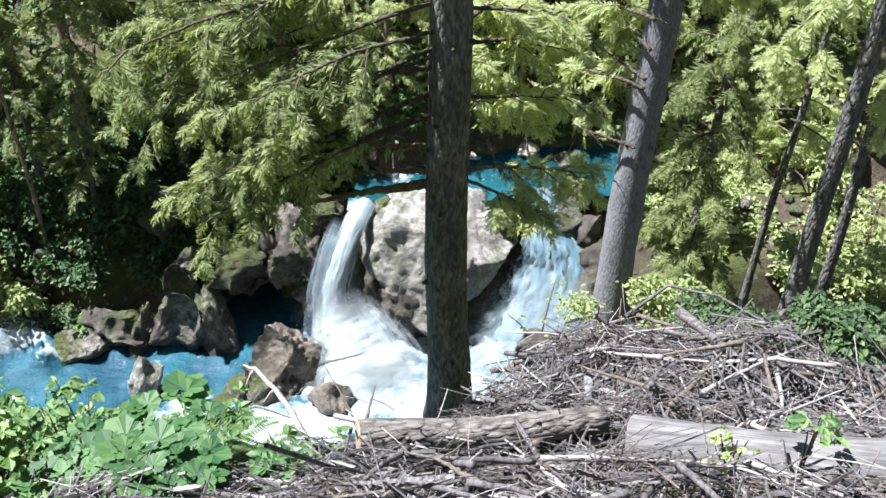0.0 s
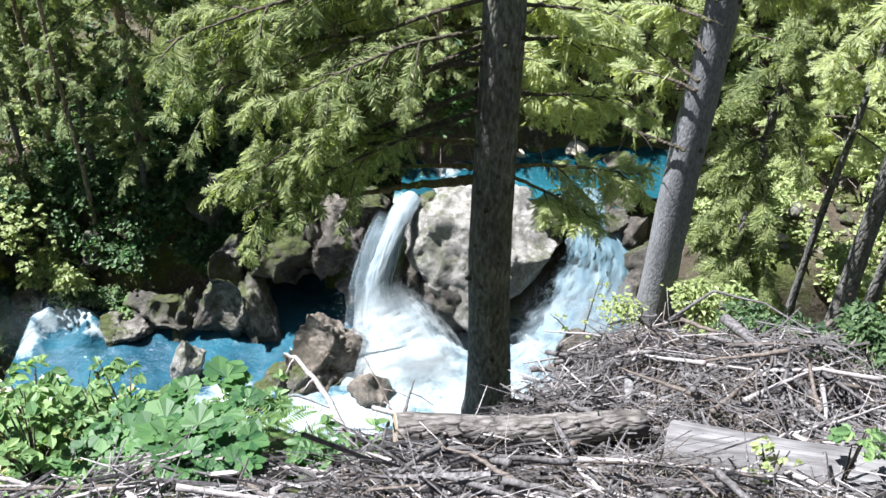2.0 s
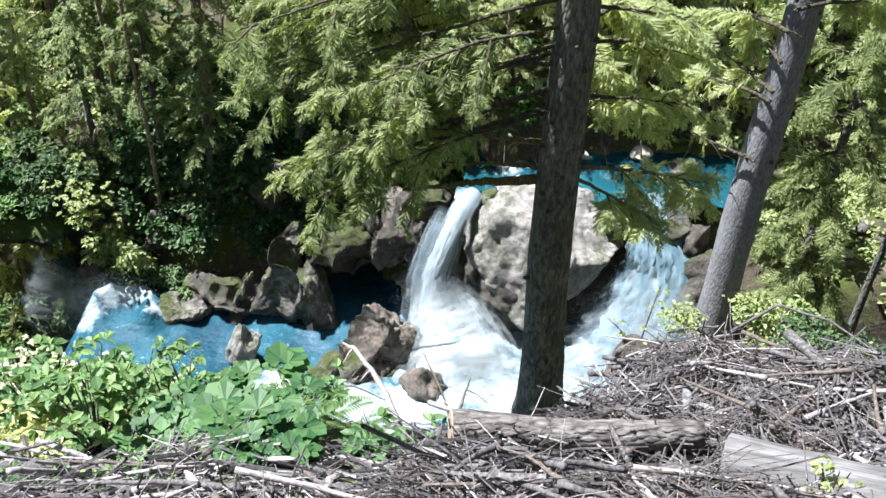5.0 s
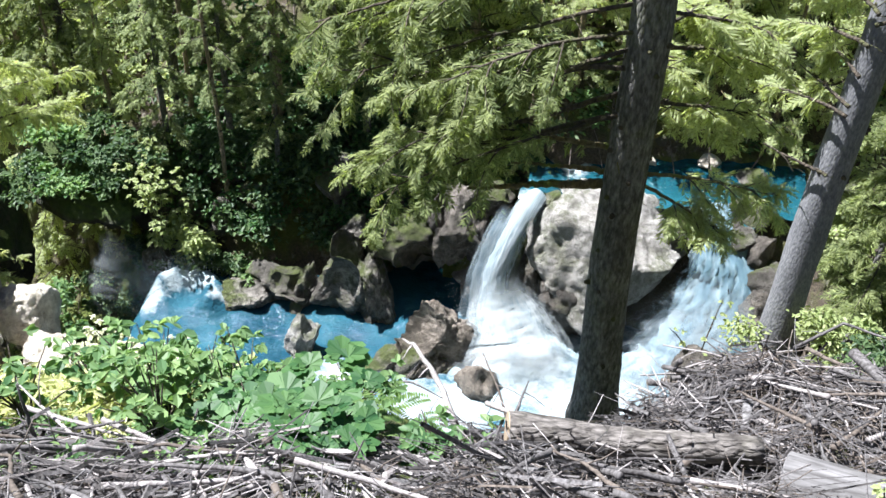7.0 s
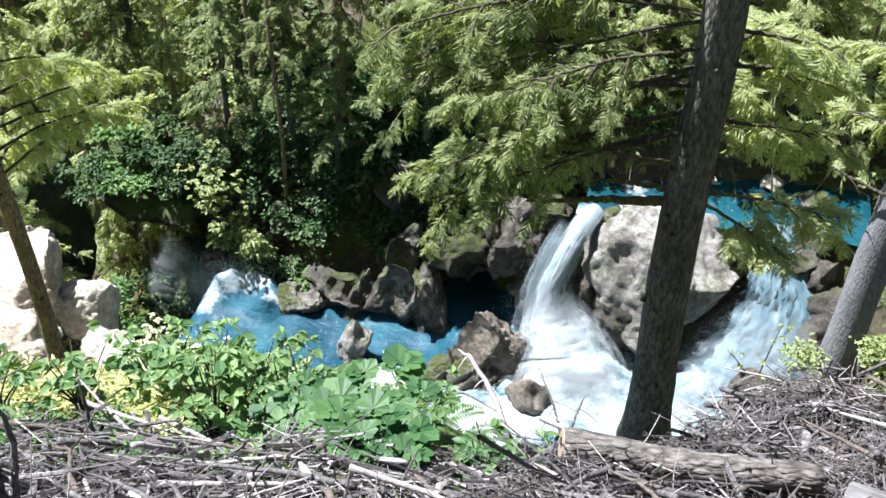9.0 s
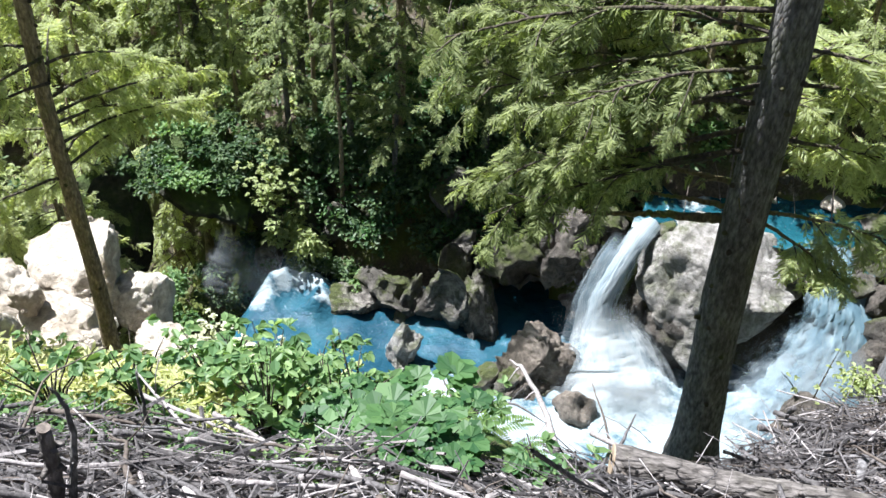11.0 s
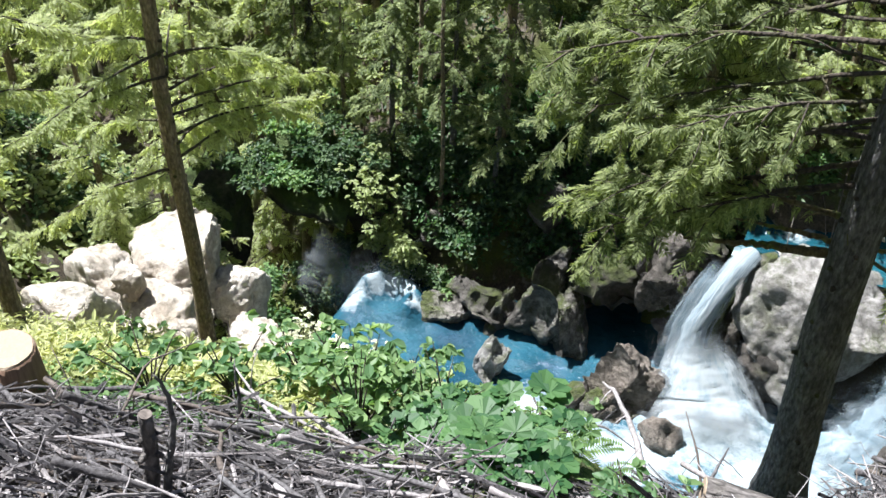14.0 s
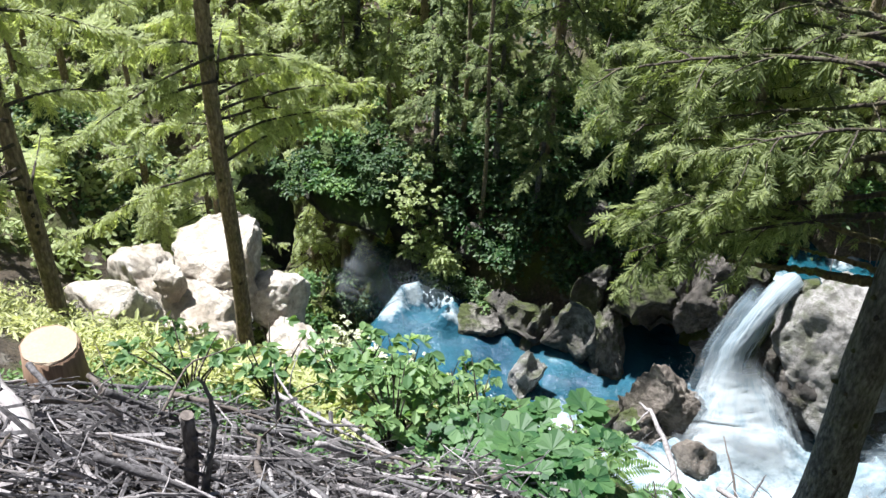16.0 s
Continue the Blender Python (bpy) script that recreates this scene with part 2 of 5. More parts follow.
MAT = {
    "soil": ground_material(),
    "rock": rock_material("river_rock", (0.25, 0.23, 0.205), (0.075, 0.067, 0.058), 0.6),
    "boulder": rock_material("granite_boulder", (0.55, 0.53, 0.51), (0.33, 0.31, 0.29), 0.45, spots=0.65),
    "smooth": rock_material("polished_rock", (0.34, 0.315, 0.285), (0.075, 0.066, 0.057), 0.6, spots=0.8),
    "brown": rock_material("brown_rock", (0.38, 0.325, 0.275), (0.11, 0.09, 0.072), 0.2, wet=0.2, spots=0.6),
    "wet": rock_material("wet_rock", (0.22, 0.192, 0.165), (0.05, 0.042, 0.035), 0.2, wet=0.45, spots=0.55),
    # Pale rock, whitened further so the colour carries the sun's glare.
    "sunny": rock_material("sunlit_pale_rock", (0.84, 0.79, 0.71), (0.58, 0.48, 0.38), 0.2, (0.16, 0.16, 0.03), spots=0.3),
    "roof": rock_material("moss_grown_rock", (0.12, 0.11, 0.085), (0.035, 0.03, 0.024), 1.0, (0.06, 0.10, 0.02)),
    "yellowmoss": rock_material("yellow_moss", (0.14, 0.13, 0.09), (0.05, 0.045, 0.03), 1.0, (0.17, 0.19, 0.02)),
    # Mossy rock, its stone darkened to carry the far bank's shade.
    "mossrock": rock_material("shaded_mossy_rock", (0.16, 0.142, 0.115), (0.04, 0.034, 0.028), 0.65),
    "bark": bark_material("spruce_bark", (0.29, 0.28, 0.27), (0.045, 0.042, 0.039), 0.15),
    "bark_grey": bark_material("smooth_grey_bark", (0.25, 0.25, 0.262), (0.12, 0.122, 0.132), 0.0, 1.6, 0.004),
    "silver": wood_material("silver_wood", (0.36, 0.35, 0.36), (0.06, 0.057, 0.058), 0.7),
    "log_bark": bark_material("log_bark", (0.28, 0.255, 0.24), (0.05, 0.042, 0.037), 0.05, 0.75, 0.03),
    "bark_brown": bark_material("pine_bark", (0.48, 0.38, 0.25), (0.13, 0.095, 0.06), 0.3),
    "branch": bark_material("branch_bark", (0.12, 0.092, 0.066), (0.032, 0.026, 0.02), 0.4),
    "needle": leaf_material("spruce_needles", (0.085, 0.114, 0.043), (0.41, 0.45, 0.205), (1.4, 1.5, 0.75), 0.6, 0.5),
    # Needles of the far woods, with their shade put into the colour.
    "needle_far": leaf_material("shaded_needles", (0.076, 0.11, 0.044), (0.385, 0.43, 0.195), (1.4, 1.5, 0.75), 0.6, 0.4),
    # Spruce and larch needles in sun, the sunlight put into the colour.
    "needle_sun": leaf_material("sunlit_needles", (0.285, 0.33, 0.16), (0.62, 0.65, 0.41), (1.35, 1.38, 0.72), 0.6, 0.6),
    "moss_branch": bark_material("mossy_branch", (0.26, 0.21, 0.10), (0.09, 0.07, 0.03), 0.9),
    # Grass with the glare of full sun put into its pale colour.
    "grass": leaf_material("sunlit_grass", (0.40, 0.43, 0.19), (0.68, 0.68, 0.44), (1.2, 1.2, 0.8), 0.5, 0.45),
    # Pale herb tops, their blown-out sunlight put into the near-white colour.
    "flower": leaf_material("sunlit_pale_umbels", (0.52, 0.54, 0.38), (0.78, 0.78, 0.66), (1.1, 1.1, 0.9), 0.6, 0.4),
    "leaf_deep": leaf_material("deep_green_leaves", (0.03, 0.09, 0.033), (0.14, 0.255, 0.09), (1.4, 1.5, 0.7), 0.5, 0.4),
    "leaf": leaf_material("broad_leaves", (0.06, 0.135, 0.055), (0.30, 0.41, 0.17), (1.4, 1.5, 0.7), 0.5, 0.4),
    # Yellow-green leaves, made paler to carry the sunlight on them.
    "leaf_pale": leaf_material("pale_sunlit_leaves", (0.24, 0.30, 0.12), (0.48, 0.52, 0.28), (1.2, 1.2, 0.7), 0.5, 0.45),
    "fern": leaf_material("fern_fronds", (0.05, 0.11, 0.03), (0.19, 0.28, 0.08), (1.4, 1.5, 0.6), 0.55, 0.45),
    # Green leaves darkened in colour for bushes that stand in shade.
    "leaf_dark": leaf_material("dark_shaded_leaves", (0.03, 0.065, 0.03), (0.17, 0.24, 0.105), (1.2, 1.4, 0.7), 0.5, 0.35),
    "dry": wood_material("dry_wood", (0.26, 0.244, 0.25), (0.038, 0.034, 0.034)),
    "log": wood_material("barked_log", (0.27, 0.225, 0.195), (0.055, 0.043, 0.036), 0.6),
    "bleached": wood_material("bleached_wood", (0.56, 0.53, 0.53), (0.2, 0.18, 0.18)),
    "cut": wood_material("cut_wood", (0.44, 0.36, 0.27), (0.32, 0.25, 0.18), 1.2),
    "stump": wood_material("stump_side", (0.40, 0.27, 0.18), (0.19, 0.115, 0.075), 0.8),
    "pool": water_material("pool_water", (0.009, 0.046, 0.075), (0.026, 0.098, 0.14), [(-4.6, 14.1, 0.9), (-3.2, 13.9, 1.0), (-1.2, 15.4, 2.3), (1.7, 15.6, 2.1), (-2.2, 13.9, 1.3), (0.4, 14.4, 2.2), (-4.2, 13.3, 1.2), (-9.05, 15.3, 0.3), (-9.0, 15.6, 0.34), (-8.85, 15.95, 0.36), (-8.45, 16.2, 0.36), (-8.05, 16.1, 0.32), (-7.75, 15.75, 0.28)]),
    "upper": water_material("upper_water", (0.004, 0.036, 0.052), (0.014, 0.08, 0.105), [(-0.6, 18.7, 0.4), (2.0, 17.4, 0.8), (-1.5, 17.2, 0.7)]),
    "fall": white_water("falling_water", (2.2, 0.25, 1), -0.15, (0.27, 0.325, 0.36), 0.5, (0.52, 0.56, 0.58), 1.0, (0.0, 0.3)),
    "drop": leaf_material("water_drops", (0.34, 0.39, 0.42), (0.45, 0.48, 0.50), (1.0, 1.0, 1.0), 0.3, 0.5),
    "veil": white_water("spray_veil", (1.6, 0.2, 1), 0.35, (0.20, 0.26, 0.30), 0.4, (0.40, 0.44, 0.46), 0.6, fade=(0.15, 0.3)),
    "mist": white_water("water_mist", (0.8, 0.5, 1), 0.5, (0.27, 0.33, 0.37), 0.05, (0.34, 0.39, 0.42), 0.5, (0.4, 0.4)),
    "haze": white_water("gorge_haze", (0.5, 0.4, 1), 0.6, (0.30, 0.33, 0.35), 0.0, (0.34, 0.37, 0.39), 0.42, (0.45, 0.45)),
    "plume": white_water("spray_plume", (0.9, 0.4, 1), -0.05, (0.43, 0.475, 0.50), 0.0, (0.48, 0.52, 0.54), 0.95, (0.35, 0.4)),
    "cascade": white_water("cascade_water", (0.7, 0.5, 1), -0.3, (0.11, 0.18, 0.22), 0.10, (0.30, 0.36, 0.39)),
}


# ---- mesh tools ----
def mesh_from(name, V, Q=None, T=None, mat=None, smooth=False, uv=None):
    """A mesh from arrays of points, four-sided and three-sided faces."""
    me = bpy.data.meshes.new(name)
    V = np.asarray(V, np.float32)
    q = np.zeros((0, 4), np.int32) if Q is None else np.asarray(Q, np.int32).reshape(-1, 4)
    t = np.zeros((0, 3), np.int32) if T is None else np.asarray(T, np.int32).reshape(-1, 3)
    me.vertices.add(len(V))
    me.vertices.foreach_set("co", V.ravel())
    loops = np.concatenate([q.ravel(), t.ravel()]).astype(np.int32)
    me.loops.add(len(loops))
    me.loops.foreach_set("vertex_index", loops)
    me.polygons.add(len(q) + len(t))
    starts = np.concatenate([np.arange(len(q)) * 4, len(q) * 4 + np.arange(len(t)) * 3]).astype(np.int32)
    me.polygons.foreach_set("loop_start", starts)
    me.polygons.foreach_set("use_smooth", np.full(len(starts), bool(smooth)))
    if uv is not None:
        lay = me.uv_layers.new(name="UVMap")
        lay.data.foreach_set("uv", np.asarray(uv, np.float32)[loops].ravel())
    me.update(calc_edges=True)
    me.validate()
    if mat:
        me.materials.append(MAT[mat])
    return me


class Bag:
    """Gathers pieces of one mesh."""

    def __init__(self):
        self.v, self.q, self.t, self.n = [], [], [], 0

    def add(self, V, Q=None, T=None):
        self.v.append(np.asarray(V, float))
        if Q is not None and len(Q):
            self.q.append(np.asarray(Q) + self.n)
        if T is not None and len(T):
            self.t.append(np.asarray(T) + self.n)
        self.n += len(V)
        return self

    def many(self, V, Q, mats, offs):
        """One shape at many places: mats (n,3,3) carry scale and turn, offs (n,3)."""
        if not len(offs):
            return self
        W = np.einsum("nij,vj->nvi", mats, V) + np.asarray(offs)[:, None]
        k = np.arange(len(offs))[:, None, None] * len(V)
        return self.add(W.reshape(-1, 3), (np.asarray(Q)[None] + k).reshape(-1, 4))

    def mesh(self, name, mat, smooth=False):
        return mesh_from(name, np.concatenate(self.v), np.concatenate(self.q) if self.q else None, np.concatenate(self.t) if self.t else None, mat, smooth)


def part(name, me, parent, label=""):
    ob = new(name, me)
    ob.parent = parent
    return tagged(ob, label)


def thing(name, label, category, group="", kind="", at=(0, 0, 0), me=None):
    ob = new(name, me)
    ob.location = at
    return tagged(ob, label, category, group, kind)


def frame_along(d):
    d = np.asarray(d, float) / (np.linalg.norm(d) + 1e-9)
    a = np.array([0, 0, 1.0]) if abs(d[2]) < 0.9 else np.array([1.0, 0, 0])
    u = np.cross(a, d)
    u /= np.linalg.norm(u)
    return u, np.cross(d, u)


def tube(P, r, sides=8, rng=None, rough=0.0, caps=True):
    """A tapered round bar along the points P with radii r."""
    P = np.asarray(P, float)
    r = np.broadcast_to(np.asarray(r, float), (len(P),))
    ang = np.linspace(0, 2 * np.pi, sides, endpoint=False)
    V = []
    u, v = frame_along(P[-1] - P[0])
    for i, (p, rad) in enumerate(zip(P, r)):
        d = P[min(i + 1, len(P) - 1)] - P[max(i - 1, 0)]
        d = d / (np.linalg.norm(d) + 1e-9)
        u2 = u - d * (u @ d)
        u2 /= np.linalg.norm(u2) + 1e-9
        v2 = np.cross(d, u2)
        rr = rad * (1 + (rng.normal(0, rough, sides) if rng is not None and rough else 0))
        V.append(p + np.cos(ang)[:, None] * u2 * np.reshape(rr, (-1, 1)) + np.sin(ang)[:, None] * v2 * np.reshape(rr, (-1, 1)))
    V = np.concatenate(V)
    Q = [(i * sides + j, i * sides + (j + 1) % sides, (i + 1) * sides + (j + 1) % sides, (i + 1) * sides + j) for i in range(len(P) - 1) for j in range(sides)]
    T = []
    if caps:
        n = len(V)
        V = np.vstack([V, P[0], P[-1]])
        last = (len(P) - 1) * sides
        for j in range(sides):
            T.append((n, (j + 1) % sides, j))
            T.append((n + 1, last + j, last + (j + 1) % sides))
    return V, np.array(Q), np.array(T).reshape(-1, 3)


def smoothstep(a, b, x):
    t = np.clip((x - a) / (b - a), 0, 1)
    return t * t * (3 - 2 * t)


def wobble(x, y, seed=0.0):
    """Cheap rolling noise from sines, about -1 to 1."""
    return (np.sin(x * 1.7 + y * 0.6 + seed) + np.sin(x * 0.5 - y * 1.9 + 2.1 * seed) + 0.6 * np.sin(x * 3.9 + y * 2.7 + 3.3 * seed) + 0.6 * np.sin(y * 4.3 - x * 2.2 + seed) + 0.35 * np.sin(x * 8.1 + y * 5.3 + seed) + 0.35 * np.sin(y * 9.1 - x * 6.4 + seed)) / 3.0
# ---- the ground: near bank, river bed, far bank, one sheet ----
EDGE_X = [-40, -14, -11, -8, -6, -4, -2.2, -1.5, -1.0, -0.5, 0, 0.35, 0.65, 0.95, 1.2, 1.8, 2.2, 4, 6, 12, 40]
EDGE_Y = [26, 17.5, 13.0, 10.4, 8.2, 7.0, 6.3, 5.6, 5.15, 5.0, 5.5, 5.9, 6.3, 7.4, 9.1, 9.9, 10.1, 10.6, 11.0, 11.5, 12]
FAR_X = [-40, -16, -13, -10.5, -9, -7, -4.5, -4.2, -3.5, -3.2, -2.2, -1.2, 2, 6, 12, 40]
FAR_Y = [30, 21, 18.6, 17.3, 16.6, 16.1, 16.9, 18.2, 18.2, 17.2, 17.4, 18.4, 19.2, 19.2, 19.0, 20]


def bed_z(x, y):
    up = smoothstep(-2.2, -1.0, x) * smoothstep(16.6, 17.6, y - 0.12 * np.maximum(x - 2, 0))
    right = smoothstep(3.2, 4.6, x)
    up = np.maximum(up, right * smoothstep(13.5, 15.0, y))
    low = -0.7 - 2.6 * smoothstep(-9.2, -10.6, x)
    return low * (1 - up) + (2.7 + 1.5 * smoothstep(3.9, 4.9, x) * smoothstep(18.0, 16.8, y)) * up


def ground_z(x, y):
    x, y = np.asarray(x, float), np.asarray(y, float)
    left = smoothstep(0.0, -4.0, x)
    z = 14.75 - 0.79 * y - 0.32 * np.maximum(y - 4.5, 0) * left - 0.185 * np.maximum(-x - 1.5, 0) - 0.32 * np.exp(-((x + 5.3) / 0.9) ** 2 - ((y - 3.5) / 0.7) ** 2) + 6.5 * smoothstep(-11.5, -17, x) * smoothstep(8, 15, y) + 0.18 * np.maximum(x - 2.5, 0) * smoothstep(6, 9, y)
    z = np.where(y < 0, 14.75 - 0.9 * y, z)
    z = np.minimum(z, 15.4)
    z = z + 0.10 * wobble(x, y, 1.0) + (0.75 + 0.18 * wobble(x * 2.4, y * 2.4, 6.0)) * np.exp(-((x - 2.5) / 1.7) ** 2 - ((y - 6.5) / 1.2) ** 2) + 0.5 * np.exp(-((x - 2.4) / 0.8) ** 2 - ((y - 9.6) / 0.9) ** 2)
    e = np.interp(x, EDGE_X, EDGE_Y)
    fall = np.interp(x, [-12, -8, -5, 1.6, 2.2, 4, 8], [1.6, 1.8, 2.6, 2.6, 2.2, 1.1, 0.9])
    near = z - fall * np.maximum(y - e, 0) * (1 + 0.12 * wobble(x * 2, y * 2, 4.0))
    root = 2.47 - 5.0 * np.maximum(np.hypot(x - 0.35, y - 13.1) - 0.3, 0)
    near = np.maximum(near, root)
    f = np.interp(x, FAR_X, FAR_Y) + 0.25 * wobble(x * 1.5, y * 0.3, 2.0)
    bed = bed_z(x, y)
    d = np.maximum(y - f, 0)
    rise = np.interp(x, [-14, -9, -4, -1, 4], [2.2, 1.9, 2.0, 1.6, 1.2])
    far = bed + rise * np.minimum(d, 1.6) + 0.55 * np.maximum(d - 1.6, 0) + 0.22 * wobble(x * 1.3, y * 1.3, 7.0) * np.minimum(d, 1)
    return np.maximum(np.maximum(near, bed), np.where(y > f, far, -50))


def axis(lo, hi, step, out):
    mid = np.arange(lo, hi, step)
    grow = np.cumsum(step * 1.35 ** np.arange(1, 40))
    a, b = mid[0] - grow[grow < out][::-1], mid[-1] + grow[grow < out]
    return np.concatenate([a, mid, b])


gx, gy = axis(-16, 13, 0.16, 260), axis(1.5, 27, 0.16, 260)
GX, GY = np.meshgrid(gx, gy)
GZ = ground_z(GX, GY)
n_x = len(gx)
idx = np.arange(len(gx) * len(gy)).reshape(len(gy), n_x)
quads = np.stack([idx[:-1, :-1], idx[:-1, 1:], idx[1:, 1:], idx[1:, :-1]], -1).reshape(-1, 4)
ground = thing("ground", "steep forest slopes of brown soil, moss and stones above the river", "ground", kind="structure",
               me=mesh_from("ground", np.stack([GX, GY, GZ], -1).reshape(-1, 3), quads, mat="soil", smooth=True))


# ---- water ----
def water_sheet(name, label, x0, x1, y0, y1, fz, mat, step=0.12, keep=None):
    xs, ys = np.arange(x0, x1, step), np.arange(y0, y1, step)
    X, Y = np.meshgrid(xs, ys)
    Z = fz(X, Y)
    ids = np.arange(X.size).reshape(X.shape)
    q = np.stack([ids[:-1, :-1], ids[:-1, 1:], ids[1:, 1:], ids[1:, :-1]], -1).reshape(-1, 4)
    if keep is not None:
        ok = keep(X, Y).reshape(-1)
        q = q[ok[q].all(1)]
    uv = np.stack([(X - x0) / (x1 - x0), (Y - y0) / (y1 - y0)], -1).reshape(-1, 2)
    return thing(name, label, "water", kind="structure", me=mesh_from(name, np.stack([X, Y, Z], -1).reshape(-1, 3), q, mat=mat, smooth=True, uv=uv))


POOL, UPPER = 0.5, 3.2


def pool_z(x, y):
    z = POOL + 0.05 * wobble(x * 1.6, y * 1.6, 3.0) + 0.03 * wobble(x * 4, y * 4, 5.0)
    boil = np.exp(-((x + 1.4) ** 2 + (y - 15.5) ** 2) / 1.6) + 0.8 * np.exp(-((x - 1.3) ** 2 + (y - 15.2) ** 2) / 1.2)
    ring = np.hypot((x + 8.42) / 1.0, (y - 15.65) / 0.95)
    hump = np.exp(-((ring - 0.62) / 0.26) ** 2) * smoothstep(15.0, 15.6, y)
    drop = smoothstep(-9.1, -10.4, x)
    return z + boil * (0.25 + 0.22 * wobble(x * 3, y * 3, 1.0)) + hump * (0.32 + 0.2 * wobble(x * 3.5, y * 3.5, 2.0)) - 2.2 * drop


water_sheet("pool_water", "turquoise glacier pool with white foam below the waterfall", -9.5, 4.6, 8.0, 18.2, pool_z, "pool")
water_sheet("upper_water", "calm turquoise river above the waterfall", -2.4, 4.1, 13.4, 22.5, lambda x, y: UPPER + 0.03 * wobble(x * 1.5, y * 1.5, 3.0), "upper",
            keep=lambda x, y: (y > np.interp(x, [-2.4, -1.9, -1.85, -1.2, -1.1, 1.5, 1.7, 3.0, 3.3, 14], [30, 30, 17.3, 17.3, 17.6, 17.6, 17.4, 17.4, 17.9, 17.9])) & (x > -1.9 + 0.25 * (y - 17)))


def ribbon(name, label, mids, widths, mat, cols=18, bulge=0.2, seed=1, rough=0.05):
    """Falling water as a thick curved sheet along the points mids, with its width at each."""
    rng = np.random.default_rng(seed)
    mids = np.asarray(mids, float)
    s = np.linspace(0, len(mids) - 1, 42)
    M = np.stack([np.interp(s, np.arange(len(mids)), mids[:, i]) for i in range(3)], -1)
    for _ in range(4):
        M[1:-1] = (M[:-2] + 2 * M[1:-1] + M[2:]) / 4
    Wd = np.interp(s, np.arange(len(mids)), widths)
    V, UV = [], []
    for i in range(len(s)):
        d = M[min(i + 1, len(s) - 1)] - M[max(i - 1, 0)]
        side = np.cross(d, (0, -0.55, 0.83))
        side[2] *= 0.3
        side /= np.linalg.norm(side) + 1e-9
        out = np.cross(side, d)
        out /= np.linalg.norm(out) + 1e-9
        for j in range(cols):
            c = j / (cols - 1) * 2 - 1
            V.append(M[i] + side * c * Wd[i] / 2 + out * bulge * (1 - c * c) + rng.normal(0, rough, 3) * (0.3 + i / len(s)))
            UV.append((j / (cols - 1), i / len(s)))
    ids = np.arange(len(V)).reshape(len(s), cols)
    q = np.stack([ids[:-1, :-1], ids[:-1, 1:], ids[1:, 1:], ids[1:, :-1]], -1).reshape(-1, 4)
    return thing(name, label, "waterfall", kind="structure", me=mesh_from(name, V, q, mat=mat, smooth=True, uv=UV))


ribbon("waterfall", "white waterfall plunging over the rock lip into the pool", [(-1.3, 17.5, 3.22), (-1.45, 17.1, 3.2), (-1.66, 16.75, 2.75), (-1.92, 16.4, 1.95), (-1.9, 16.1, 1.2), (-1.75, 15.7, 0.5)], [0.5, 0.58, 0.6, 0.66, 0.85, 1.3], "fall", rough=0.012, bulge=0.22)
ribbon("waterfall_veil", "thin veil of spray beside the waterfall", [(-1.75, 17.1, 3.2), (-1.95, 16.75, 2.7), (-2.1, 16.4, 1.9), (-1.95, 16.0, 1.0), (-1.6, 15.3, 0.5)], [0.5, 0.7, 1.0, 1.7, 2.7], "veil", rough=0.012, bulge=0.1, seed=2)
ribbon("cascade", "white rapids tumbling down beside the big boulder", [(2.2, 17.9, 3.32), (2.35, 17.3, 3.05), (2.65, 16.8, 2.45), (2.5, 16.2, 1.6), (1.9, 15.6, 0.85), (1.2, 14.9, 0.45)], [0.8, 1.0, 1.9, 2.4, 2.6, 2.8], "cascade", rough=0.03, cols=40)

ribbon("waterfall_mist", "soft white mist at the foot of the waterfall", [(-1.85, 16.25, 2.1), (-1.6, 15.95, 1.55), (-1.3, 15.5, 0.95), (-1.1, 14.8, 0.55)], [0.8, 1.6, 2.3, 2.9], "plume", rough=0.01, bulge=0.45, seed=6)
ribbon("rapids_mist", "soft white mist over the rapids", [(2.5, 16.6, 2.7), (2.4, 16.1, 2.1), (2.0, 15.5, 1.2), (1.2, 14.7, 0.55)], [1.6, 2.3, 2.9, 3.0], "mist", rough=0.01, bulge=0.3, seed=7)


ribbon("gorge_mist", "pale mist rising from the dark gorge", [(-9.6, 16.0, 2.0), (-9.7, 15.9, 1.2), (-9.7, 15.8, 0.5), (-9.6, 15.7, -0.4)], [1.3, 2.1, 2.7, 2.6], "haze", rough=0.01, bulge=0.3, seed=8)


